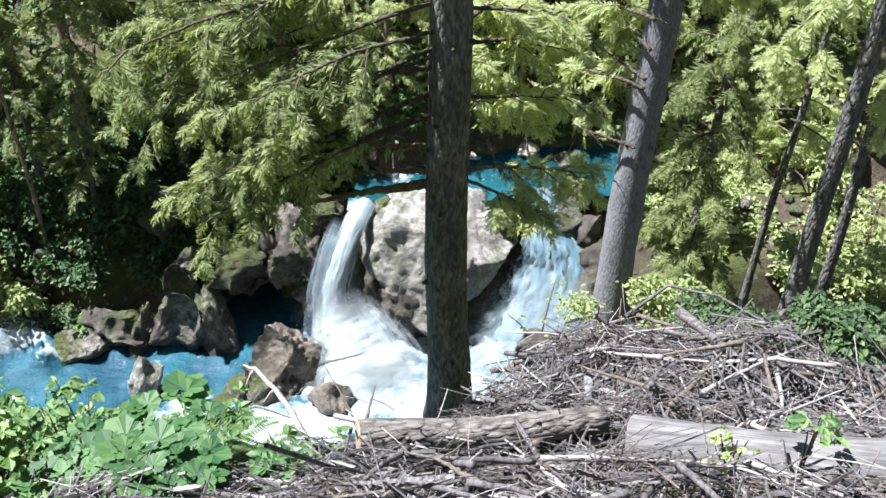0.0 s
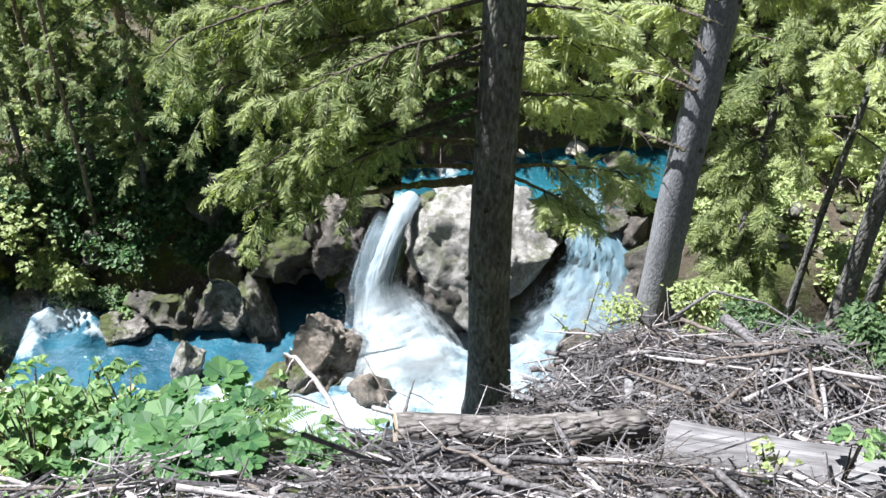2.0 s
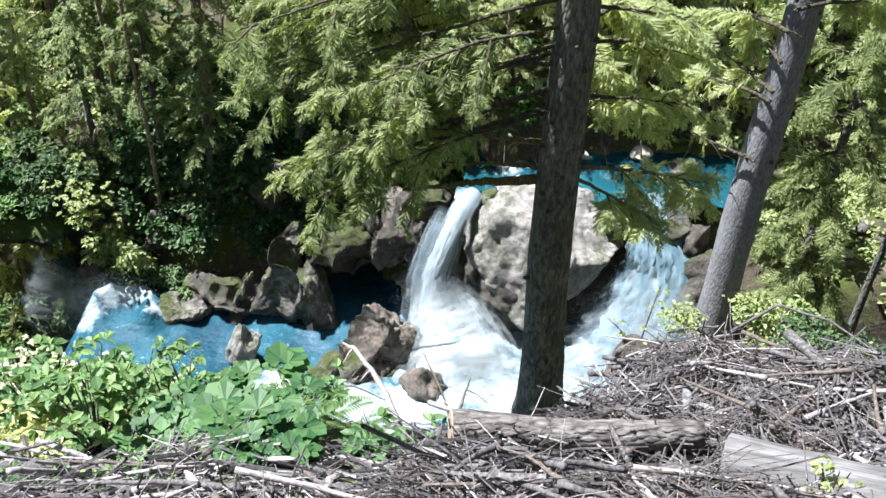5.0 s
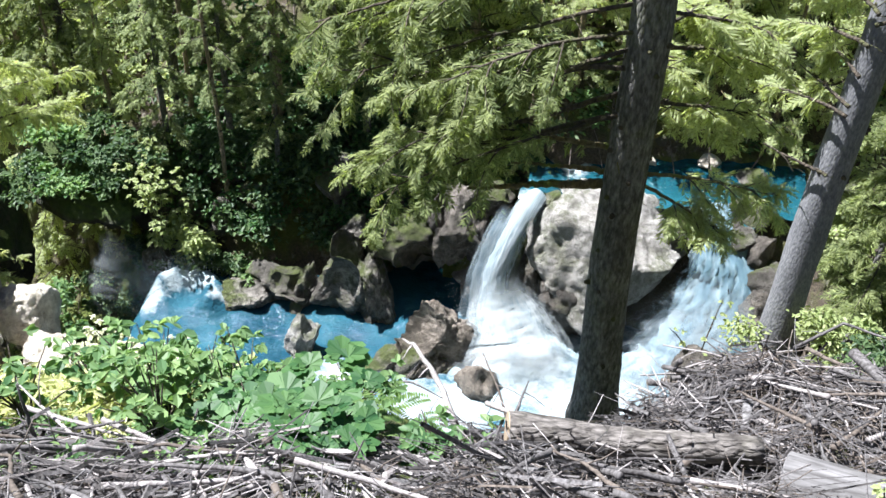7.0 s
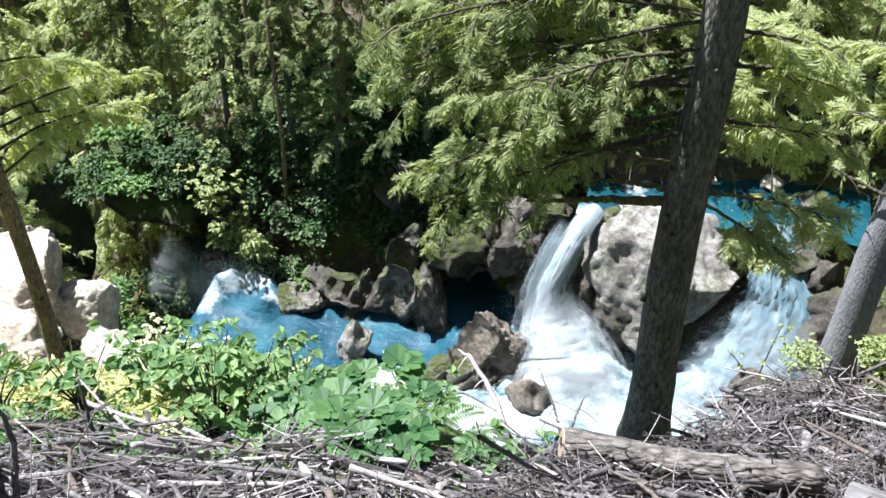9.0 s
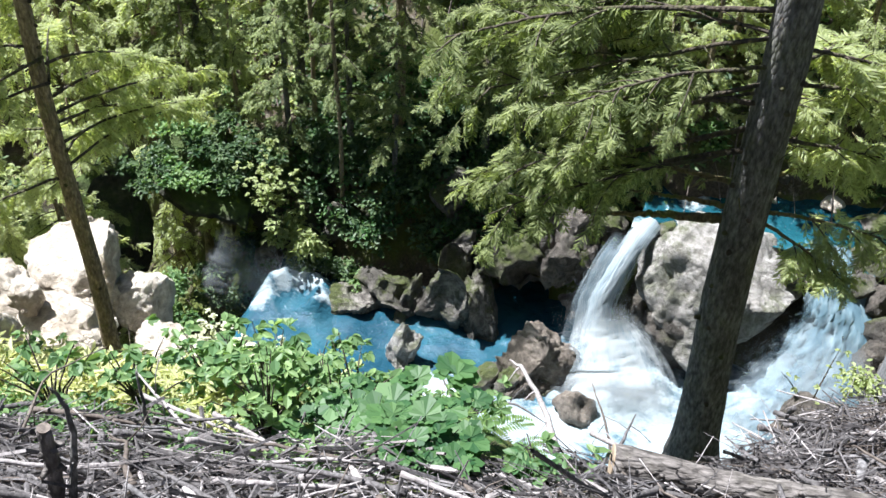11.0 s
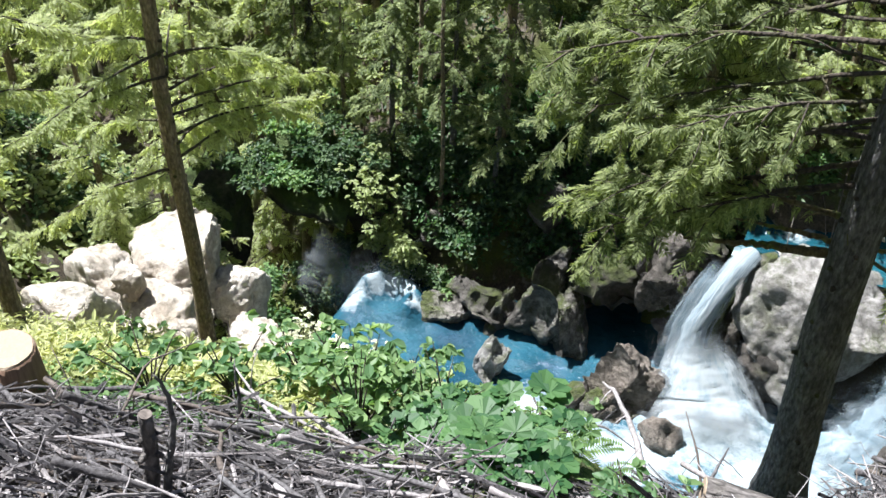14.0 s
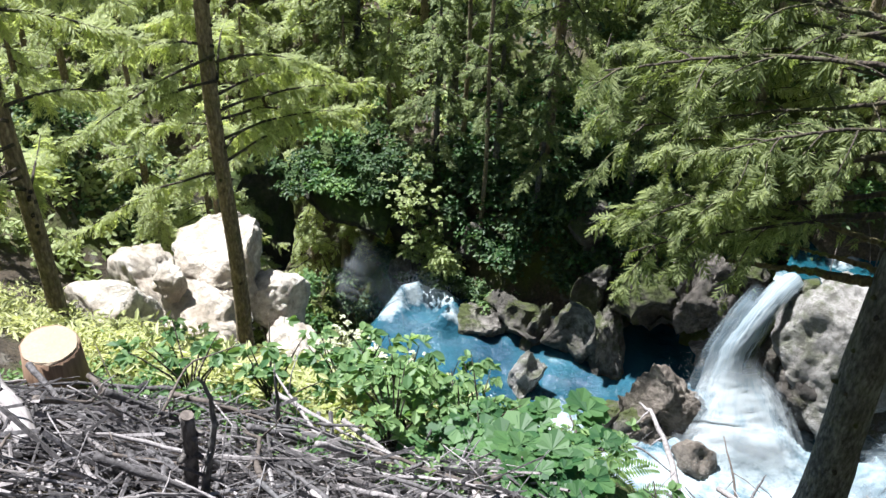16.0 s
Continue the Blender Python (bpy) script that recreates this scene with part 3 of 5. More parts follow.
# ---- rocks ----
def rock_mesh(name, size, seed, mat, cuts=13, rough=0.14, sub=4, flat=0.66, scoops=0, planes=()):
    """A weathered block: a ball cut by several flat faces, then roughened."""
    rng = np.random.default_rng(seed)
    bm = bmesh.new()
    bmesh.ops.create_icosphere(bm, subdivisions=sub, radius=1.0)
    V = np.array([v.co for v in bm.verts])
    F = np.array([[v.index for v in f.verts] for f in bm.faces])
    bm.free()
    for _ in range(cuts):
        n = rng.normal(size=3)
        n /= np.linalg.norm(n)
        lim = rng.uniform(flat - 0.15, flat + 0.12)
        over = np.maximum(V @ n - lim, 0)
        V = V - over[:, None] * n * 0.93
    for n, lim in planes:
        n = np.asarray(n, float) / np.linalg.norm(n)
        V = V - np.maximum(V @ n - lim, 0)[:, None] * n * 0.96
    for _ in range(scoops):
        d = rng.normal(size=3)
        d[1] = -abs(d[1])
        d /= np.linalg.norm(d)
        r = rng.uniform(0.35, 0.7)
        c = d * (0.72 + r * rng.uniform(0.45, 0.75))
        away = V - c
        dist = np.linalg.norm(away, axis=1, keepdims=True)
        V = np.where(dist < r, c + away / (dist + 1e-6) * r, V)
    off = rng.uniform(-50, 50, 3)
    dirs = V / np.linalg.norm(V, axis=1, keepdims=True)
    nz = np.array([noise.fractal(Vector(p * 1.6 + off), 0.7, 2.2, 6) - 0.35 * max(0.0, 0.22 - abs(noise.noise(Vector(p * 1.3 - off)))) * 2 for p in V])
    crease = np.array([abs(noise.noise(Vector(p * 3.4 + off))) + 0.5 * abs(noise.noise(Vector(p * 7.5 - off))) for p in V])
    V = V + dirs * (nz[:, None] - 0.55 * (0.3 - np.minimum(crease, 0.3))[:, None] * 2) * rough
    return mesh_from(name, V * np.asarray(size), T=F, mat=mat, smooth=True)


def rock(name, label, at, size, seed, mat, turn=(0, 0, 0), group="", **kw):
    ob = thing(name, label, "rock", group, me=rock_mesh(name, size, seed, mat, **kw))
    ob.matrix_world = pose(*at, *turn)
    return ob


# ---- trees ----
def trunk_mesh(name, height, r0, r1, mat, lean=(0, 0), seed=1, sides=20, knots=24, flare=1.35):
    rng = np.random.default_rng(seed)
    n = 28
    h = np.linspace(0, 1, n) ** 1.3 * (height + 0.5) - 0.5
    rad = r0 + (r1 - r0) * np.clip(h / height, 0, 1)
    rad = rad * (1 + (flare - 1) * np.exp(-np.maximum(h + 0.1, 0) / 0.35))
    P = np.stack([lean[0] * h / height + 0.02 * np.sin(h * 1.3 + seed), lean[1] * h / height + 0.02 * np.cos(h * 1.1 + seed), h], -1)
    bag, stubs = Bag(), Bag()
    bag.add(*tube(P, rad, sides, rng, 0.02))
    for _ in range(knots):
        hh = rng.uniform(0.4, height * 0.95)
        a = rng.uniform(0, 2 * np.pi)
        i = np.searchsorted(h, hh)
        base = P[min(i, n - 1)]
        o = np.array([math.cos(a), math.sin(a), 0.1])
        rr = rad[min(i, n - 1)]
        stubs.add(*tube([base * (1, 1, 0) + (0, 0, hh) + o * rr * 0.85, base * (1, 1, 0) + (0, 0, hh) + o * (rr + rng.uniform(0.012, 0.04))], [0.034, 0.016], 6))
    return bag.mesh(name, mat, True), stubs.mesh("stub_wood", "branch", True)


def diamonds(rows):
    """Flat pointed shoots: rows of (base, direction, length, width, normal) as one shape."""
    V, Q = [], []
    for b, d, ln, w, nrm in rows:
        b, d = np.asarray(b, float), np.asarray(d, float)
        d = d / np.linalg.norm(d)
        s = np.cross(nrm, d)
        s /= np.linalg.norm(s) + 1e-9
        k = len(V)
        V += [b, b + d * ln * 0.45 + s * w / 2, b + d * ln, b + d * ln * 0.45 - s * w / 2]
        Q.append((k, k + 1, k + 2, k + 3))
    return np.array(V), np.array(Q)


def twig_shape(seed, shoots=9, width=0.085, sag=0.35):
    """A spruce twig of length 1 along x with side shoots, drooping."""
    rng = np.random.default_rng(seed)
    rows = []
    for i in range(shoots):
        u = 0.06 + 0.9 * i / shoots
        p = (u, 0.0, -sag * u * u)
        for sd in (-1, 1):
            a = radians(rng.uniform(38, 62)) * sd
            ln = (0.40 * (1 - 0.65 * u) + 0.07) * rng.uniform(0.7, 1.2)
            rows.append((p, (math.cos(a), math.sin(a), rng.uniform(-0.75, 0.05)), ln, width * rng.uniform(0.8, 1.25), (rng.normal(0, 0.5), rng.normal(0, 0.5), 1)))
    for u in np.linspace(0.0, 0.85, 5):
        rows.append(((u, 0, -sag * u * u), (1, rng.normal(0, 0.1), -2 * sag * u), 0.27, width, (rng.normal(0, 0.6), 0.4, 1)))
    return diamonds(rows)


TWIGS = [twig_shape(s, 13, 0.06, 0.35) for s in range(5)]
FINE = [twig_shape(s + 20, 6, 0.11, 0.35) for s in range(4)]


def turn_mats(yaw, pitch, roll, scale):
    """Turns that carry x to the heading (yaw, pitch), with a roll about it."""
    cy, sy, cp, sp, cr, sr = np.cos(yaw), np.sin(yaw), np.cos(pitch), np.sin(pitch), np.cos(roll), np.sin(roll)
    X = np.stack([cy * cp, sy * cp, sp], -1)
    Y0 = np.stack([-sy, cy, np.zeros_like(sy)], -1)
    Z0 = np.cross(X, Y0)
    Y = Y0 * cr[:, None] + Z0 * sr[:, None]
    Z = np.cross(X, Y)
    return np.stack([X, Y, Z], -1) * np.asarray(scale)[:, None, None]


def bough(needles, wood, start, az, length, rise, droop, rng, twigs=40, size=0.5, shapes=None, bare=0.25, r=0.022, bend=0.0, hang=0.5, sprays=0, twig_wood=None):
    """One spruce bough: a curved limb with twigs hanging at both sides."""
    shapes = TWIGS if shapes is None else shapes
    s = np.linspace(0, 1, 9)
    a = az + bend * s
    P = np.zeros((9, 3))
    step = length / 8
    for i in range(1, 9):
        slope = rise - 2 * droop * s[i] + (0.5 * droop if s[i] > 0.8 else 0)
        P[i] = P[i - 1] + step * np.array([math.cos(a[i]), math.sin(a[i]), slope + rng.normal(0, 0.06)])
    P += np.asarray(start, float)
    wood.add(*tube(P, r * (1.05 - 0.9 * s), 5, caps=False))
    t = bare + (1 - bare) * rng.random(twigs) ** 0.85
    pos = np.stack([np.interp(t, s, P[:, i]) for i in range(3)], -1)
    side = rng.choice([-1.0, 1.0], twigs)
    yaw = az + bend * t + side * np.radians(rng.uniform(15, 80, twigs)) * (1.05 - 0.55 * t)
    pitch = -np.radians(rng.uniform(-12, 78, twigs)) * hang * 1.4
    ln = size * rng.uniform(0.6, 1.25, twigs) * (1.12 - 0.5 * t)
    M = turn_mats(yaw, pitch, rng.normal(0, 0.45, twigs), ln)
    which = rng.integers(0, len(shapes), twigs)
    for k, (V, Q) in enumerate(shapes):
        needles.many(V, Q, M[which == k], pos[which == k])
    for i in range(sprays):
        t = 0.34 + 0.63 * (i + rng.random()) / sprays
        p = [np.interp(t, s, P[:, j]) for j in range(3)]
        sd = 1 if i % 2 else -1
        bough(needles, twig_wood, p, az + bend * t + sd * radians(rng.uniform(25, 70)), length * rng.uniform(0.22, 0.42) * (1.1 - 0.55 * t), rng.uniform(-0.2, 0.15), rng.uniform(0.15, 0.5), rng, int(rng.uniform(9, 20)), size, shapes, 0.1, r * 0.4, rng.normal(0, 0.4), hang)
    return P


def branch_mesh(name, P, r, mat="branch", seed=1, stubs=0):
    rng = np.random.default_rng(seed)
    P = np.asarray(P, float)
    s = np.linspace(0, len(P) - 1, 4 * len(P))
    Q = np.stack([np.interp(s, np.arange(len(P)), P[:, i]) for i in range(3)], -1)
    Q[1:-1] += rng.normal(0, 0.12 * r, (len(Q) - 2, 3))
    bag = Bag().add(*tube(Q, np.linspace(r, r * 0.25, len(Q)), 7, rng, 0.06))
    for _ in range(stubs):
        i = rng.integers(2, len(Q) - 2)
        d = rng.normal(size=3)
        d[2] = abs(d[2]) * 0.3 - 0.2
        bag.add(*tube([Q[i], Q[i] + d * 0.07, Q[i] + d * 0.15 + (0, 0, -0.04)], [r * 0.3, r * 0.2, 0.003], 5))
    return bag.mesh(name, mat, True)


def spruce_crown(seed, lo, hi, reach, count, twigs, size, shapes=None, hang=0.5, r=0.02, gap=0.25, arc=(0, 360)):
    """Needle and limb meshes of a spruce's crown between two heights; reach: bough length at the lower end."""
    rng = np.random.default_rng(seed)
    needles, wood = Bag(), Bag()
    for i in range(count):
        f = (i + rng.random()) / count
        h = lo + (hi - lo) * f
        ln = reach * (1 - 0.75 * f) * rng.uniform(0.65, 1.15)
        if rng.random() < gap * 0.4:
            continue
        bough(needles, wood, (0, 0, h), radians(rng.uniform(*arc)), ln, rng.uniform(-0.1, 0.25), rng.uniform(0.2, 0.55), rng, int(twigs * ln / reach) + 4, size, shapes, 0.15, r, rng.normal(0, 0.2), hang)
    return needles, wood


def tree(name, label, base, height, r0, r1, mat, lean=(0, 0), seed=1, group="", crown=None, needle="needle", **kw):
    root = thing(name, label, "tree", group, at=base)
    bole, stubs = trunk_mesh("trunk", height, r0, r1, mat, lean, seed, **kw)
    part("trunk", bole, root)
    tagged(part("stub_wood", stubs, root, "dark stubs of broken branches"), kind="stuff")
    if crown:
        nd, wd = spruce_crown(seed + 100, **crown)
        part("crown", nd.mesh("crown", needle), root)
        tagged(part("branchwork", wd.mesh("branchwork", "branch", True), root), kind="stuff")
    return root


# the big spruce over the river: trunk, mossy boughs towards the falls, hanging twigs
t1 = tree("spruce_tree", "tall grey-barked spruce with mossy boughs over the river", (0.35, 13.00, 2.37), 10, 0.205, 0.125, "bark", seed=2, knots=60, lean=(-0.2, 0.0))
rng = np.random.default_rng(5)
BOUGH_ROWS = [(2.84, 180, 1.4, -0.17, 0.03, 0, 0.055, 0), (2.98, 174, 1.05, -0.17, 0.0, 0, 0.034, 0), (3.2, 165, 1.5, -0.12, 0.05, 5, 0.035, 3)]
for i in range(16):  # height, heading, length, rise, droop, twigs, thickness, side sprays
    f = (i + rng.random()) / 16
    BOUGH_ROWS.append((3.5 + 2.2 * f, rng.uniform(155, 198), rng.uniform(1.9, 3.2) * (0.85 + 0.2 * f), rng.uniform(-0.5, 0.06), rng.uniform(-0.05, 0.15), int(rng.uniform(16, 30)), rng.uniform(0.014, 0.03), int(rng.uniform(6, 10))))
for i in range(9):
    f = (i + rng.random()) / 9
    BOUGH_ROWS.append((2.75 + 1.9 * f, rng.uniform(-15, 75), rng.uniform(0.8, 1.5), rng.uniform(-0.2, 0.15), rng.uniform(0.1, 0.35), 22, 0.02, int(rng.uniform(5, 9))))
for h, az, ln, rise, droop, tw, r, sprays in BOUGH_ROWS:
    nd, wd, side = Bag(), Bag(), Bag()
    P = bough(nd, wd, (0, 0, h), radians(az), ln, rise, droop, rng, max(tw, 3), 0.25, None, 0.3, r, rng.normal(0, 0.45) if h > 3.3 else 0.05, 0.7, sprays, side)
    limb = part("branch", branch_mesh("branch", P, r, "moss_branch" if h < 3.4 else "branch", seed=int(h * 100), stubs=0 if h < 3.1 else 3), t1, "mossy spruce bough")
    if tw:
        # Right-hand boughs take the needles coloured as sunlit.
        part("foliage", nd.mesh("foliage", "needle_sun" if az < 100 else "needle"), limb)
    if sprays:
        tagged(part("spray_wood", side.mesh("spray_wood", "branch", True), limb), kind="stuff")
nd, wd = spruce_crown(77, 7.4, 10, 0.9, 6, 30, 0.4)
part("crown", nd.mesh("crown", "needle"), t1)
tagged(part("branchwork", wd.mesh("branchwork", "branch", True), t1), kind="stuff")
t1.scale = (1.714, 1.714, 1.714)

# the second big trunk, with thin half-dead boughs
t2 = tree("spruce_tree", "tall smooth grey spruce trunk beside the brushwood", (2.17, 9.67, 7.7), 13, 0.185, 0.08, "bark_grey", seed=3, knots=80, flare=1.2, lean=(0.5, 1.2))
for h, az, ln, rise, droop, tw in [(2.25, 150, 0.7, 0.0, 0.05, 3), (3.0, 120, 0.8, -0.02, 0.05, 6), (2.9, 135, 0.9, 0.05, 0.25, 18), (3.3, 110, 1.1, 0.08, 0.3, 25), (3.6, 130, 1.0, 0.1, 0.34, 25), (3.9, 105, 1.2, 0.1, 0.36, 30), (4.2, 125, 1.1, 0.1, 0.38, 30),
                                   (4.55, 95, 1.3, 0.1, 0.42, 35), (3.8, 30, 1.4, 0.08, 0.3, 40), (4.2, 5, 1.7, 0.08, 0.3, 50), (4.6, 40, 1.8, 0.1, 0.35, 60), (5.0, 15, 1.9, 0.1, 0.35, 60)]:
    nd, wd = Bag(), Bag()
    P = bough(nd, wd, (0, 0, h), radians(az), ln, rise, droop, rng, int(tw * 1.6), 0.3, None, 0.3, 0.022, rng.normal(0, 0.2), 0.8)
    limb = part("branch", branch_mesh("branch", P, 0.02, seed=int(h * 100), stubs=4), t2, "thin drooping spruce bough")
    part("foliage", nd.mesh("foliage", "needle_sun"), limb)
# Unseen upper boughs, added on the viewer's side to shade the near bank.
nd, wd = spruce_crown(78, 6.8, 13, 2.4, 14, 60, 0.5, arc=(175, 345))
part("crown", nd.mesh("crown", "needle"), t2)
tagged(part("branchwork", wd.mesh("branchwork", "branch", True), t2), kind="stuff")
t2.scale = (1.125, 1.125, 1.125)

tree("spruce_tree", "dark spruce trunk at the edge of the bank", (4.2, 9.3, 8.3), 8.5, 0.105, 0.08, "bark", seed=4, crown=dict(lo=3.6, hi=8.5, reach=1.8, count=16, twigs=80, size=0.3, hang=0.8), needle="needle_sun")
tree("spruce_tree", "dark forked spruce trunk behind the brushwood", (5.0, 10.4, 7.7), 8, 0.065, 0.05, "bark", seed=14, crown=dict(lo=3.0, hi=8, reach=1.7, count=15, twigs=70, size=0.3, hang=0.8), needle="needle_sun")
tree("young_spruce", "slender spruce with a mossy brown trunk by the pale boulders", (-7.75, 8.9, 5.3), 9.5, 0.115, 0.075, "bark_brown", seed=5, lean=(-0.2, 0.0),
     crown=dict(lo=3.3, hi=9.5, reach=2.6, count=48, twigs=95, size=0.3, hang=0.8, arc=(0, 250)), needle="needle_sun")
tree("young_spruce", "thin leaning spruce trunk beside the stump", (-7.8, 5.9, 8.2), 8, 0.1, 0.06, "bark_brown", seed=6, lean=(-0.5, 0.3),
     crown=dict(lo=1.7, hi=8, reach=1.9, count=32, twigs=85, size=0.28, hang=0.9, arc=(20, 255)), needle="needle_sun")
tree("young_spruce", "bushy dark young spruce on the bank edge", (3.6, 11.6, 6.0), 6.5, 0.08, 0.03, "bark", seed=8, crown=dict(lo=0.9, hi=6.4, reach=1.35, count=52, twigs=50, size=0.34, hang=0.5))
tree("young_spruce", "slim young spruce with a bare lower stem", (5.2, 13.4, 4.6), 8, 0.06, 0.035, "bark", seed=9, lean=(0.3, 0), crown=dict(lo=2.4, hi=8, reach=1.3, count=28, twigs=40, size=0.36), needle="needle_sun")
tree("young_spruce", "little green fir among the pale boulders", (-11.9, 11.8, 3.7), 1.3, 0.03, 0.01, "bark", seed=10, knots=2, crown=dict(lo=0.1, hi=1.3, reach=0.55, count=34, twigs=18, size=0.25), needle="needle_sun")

# slim stems of the far bank
for (x, y), h, r, bark, lab in [((-8.0, 17.6), 8.5, 0.05, "bark_brown", "slim pale-stemmed spruce above the pool"), ((-9.2, 19.0), 9.5, 0.055, "bark_brown", "slim spruce with a pale bare stem"),
                                ((-7.2, 19.1), 9.5, 0.10, "bark_brown", "spruce with a bare brown trunk on the far bank"), ((-12.3, 19.6), 10.0, 0.10, "bark", "grey spruce trunk above the gorge")]:
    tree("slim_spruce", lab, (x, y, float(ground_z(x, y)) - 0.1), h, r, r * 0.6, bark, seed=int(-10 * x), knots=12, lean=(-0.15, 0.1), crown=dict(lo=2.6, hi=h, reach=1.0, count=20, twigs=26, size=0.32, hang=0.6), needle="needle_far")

# the far woods: a few crowns built once, then copied
FOREST = []
for k, (needle, bark, lo, hang) in enumerate([("needle_far", "bark", 2.4, 0.4), ("needle", "bark_brown", 3.2, 0.5), ("needle_far", "bark", 0.6, 0.4), ("needle_sun", "bark_brown", 0.6, 0.6)]):
    nd, wd = spruce_crown(300 + k, lo, 9, 2.1, 34 if k == 3 else 46, 46, 0.42, FINE, hang)
    FOREST.append((trunk_mesh("trunk", 9, 0.15, 0.03, bark, (0.1, 0.1), 40 + k, 12, 16)[0], nd.mesh("crown", needle), wd.mesh("branchwork", "branch", True)))
FIRST = {}


def far_tree(kind, x, y, size, spin, label):
    if kind not in FIRST:
        FIRST[kind] = thing("forest_spruce", label, "tree", "trees of the far woods")
        for nm, me in zip(("trunk", "crown", "branchwork"), FOREST[kind]):
            tagged(part(nm, me, FIRST[kind]), kind="stuff" if nm == "branchwork" else "")
        ob = FIRST[kind]
    else:
        ob = copy_thing(FIRST[kind], Matrix())
    ob.matrix_world = pose(x, y, float(ground_z(x, y)) - 0.1, 0, 0, spin) @ Matrix.Diagonal((size, size, size, 1))
    return ob


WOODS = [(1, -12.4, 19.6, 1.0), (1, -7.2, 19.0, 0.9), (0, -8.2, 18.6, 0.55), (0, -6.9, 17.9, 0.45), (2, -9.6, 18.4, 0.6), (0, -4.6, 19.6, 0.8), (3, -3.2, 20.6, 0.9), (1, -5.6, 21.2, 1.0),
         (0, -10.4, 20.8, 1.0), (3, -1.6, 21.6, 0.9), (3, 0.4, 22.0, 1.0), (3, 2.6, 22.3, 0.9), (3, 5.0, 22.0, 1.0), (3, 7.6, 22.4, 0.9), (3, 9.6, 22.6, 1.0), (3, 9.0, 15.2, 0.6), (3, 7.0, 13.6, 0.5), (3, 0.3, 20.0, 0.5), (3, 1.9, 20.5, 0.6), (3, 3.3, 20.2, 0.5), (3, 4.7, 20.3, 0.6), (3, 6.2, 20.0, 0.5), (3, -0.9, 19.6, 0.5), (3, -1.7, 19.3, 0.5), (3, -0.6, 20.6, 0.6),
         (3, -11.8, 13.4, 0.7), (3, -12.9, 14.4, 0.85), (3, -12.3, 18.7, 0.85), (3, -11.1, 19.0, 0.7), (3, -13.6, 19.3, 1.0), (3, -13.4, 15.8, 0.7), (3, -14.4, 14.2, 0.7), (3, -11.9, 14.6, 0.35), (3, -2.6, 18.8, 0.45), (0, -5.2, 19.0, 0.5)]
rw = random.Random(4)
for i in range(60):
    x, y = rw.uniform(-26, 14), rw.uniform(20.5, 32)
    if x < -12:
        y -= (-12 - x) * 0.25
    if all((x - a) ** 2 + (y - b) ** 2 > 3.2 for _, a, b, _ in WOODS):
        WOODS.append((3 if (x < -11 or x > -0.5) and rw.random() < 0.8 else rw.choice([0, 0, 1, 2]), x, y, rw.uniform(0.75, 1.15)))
for i in range(9):
    x, y = rw.uniform(-20, -15), rw.uniform(7, 15)
    if all((x - a) ** 2 + (y - b) ** 2 > 3.0 for _, a, b, _ in WOODS):
        WOODS.append((3, x, y, rw.uniform(0.4, 0.6)))
for i in range(34):
    x, y = rw.uniform(-33, -17), rw.uniform(17.5, 27)
    if all((x - a) ** 2 + (y - b) ** 2 > 2.6 for _, a, b, _ in WOODS):
        WOODS.append((rw.choice([3, 3, 0]), x, y, rw.uniform(0.7, 1.1)))
KIND_LABEL = ["dense dark spruce on the far bank", "tall spruce with bare brown lower trunk", "bushy young spruce of the far woods", "sunlit yellow-green larch on the far slope"]
for k, x, y, s in WOODS:
    far_tree(k, x, y, s, rw.uniform(0, 360), KIND_LABEL[k])
# ---- rocks of the river ----
rock("boulder", "huge grey pitted boulder with moss between the falls", (0.12, 17.3, 1.7), (1.72, 1.5, 2.05), 3, "boulder", (0, 0, 0), cuts=7, rough=0.10, sub=6, flat=0.85,
     planes=[((-0.72, -0.3, -0.62), 0.52), ((0.75, -0.3, -0.55), 0.5), ((-0.25, -0.9, 0.35), 0.74), ((0.1, -0.1, 1), 0.82), ((-1, 0, 0.1), 0.86)])
rock("wet_boulder", "dark wet boulder under the huge grey one", (-0.4, 16.6, 1.0), (0.85, 0.6, 0.95), 5, "wet", (0, -25, 0), cuts=10, sub=5, rough=0.16)
rock("lip_rock", "dark wet slab split from the boulder beside the waterfall", (-1.1, 16.85, 1.35), (0.42, 0.45, 1.15), 4, "mossrock", (0, -12, 10), cuts=16, flat=0.52, rough=0.2, sub=5)
rock("river_rock", "small pointed pale rock standing in the pool", (-5.62, 14.85, 0.72), (0.42, 0.42, 1.0), 11, "boulder", (-6, 4, 0), rough=0.16, sub=5, scoops=5)
rock("carved_rock", "brown water-carved rock beside the plunge pool", (-3.1, 15.1, 0.55), (1.15, 0.85, 1.2), 21, "brown", (-10, 6, 10), sub=6, rough=0.22, cuts=12, flat=0.66, scoops=16)
rock("carved_rock", "low wet rock shelf in front of the plunge pool", (-3.35, 14.8, 0.4), (1.0, 0.6, 0.6), 22, "smooth", (0, -12, 22), sub=5, rough=0.18, scoops=12)
rock("carved_rock", "smooth scooped pale rock at the pool's edge", (-5.1, 16.5, 1.05), (0.95, 0.75, 1.3), 31, "smooth", (-12, 12, 15), sub=5, rough=0.2, scoops=11)
rock("carved_rock", "pale rock spur beside the dark hollow", (-4.4, 16.25, 0.85), (0.5, 0.65, 1.3), 32, "smooth", (-18, -24, -10), sub=5, rough=0.2, scoops=8)
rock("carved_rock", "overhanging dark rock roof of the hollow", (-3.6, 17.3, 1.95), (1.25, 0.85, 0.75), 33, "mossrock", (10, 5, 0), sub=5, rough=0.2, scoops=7)
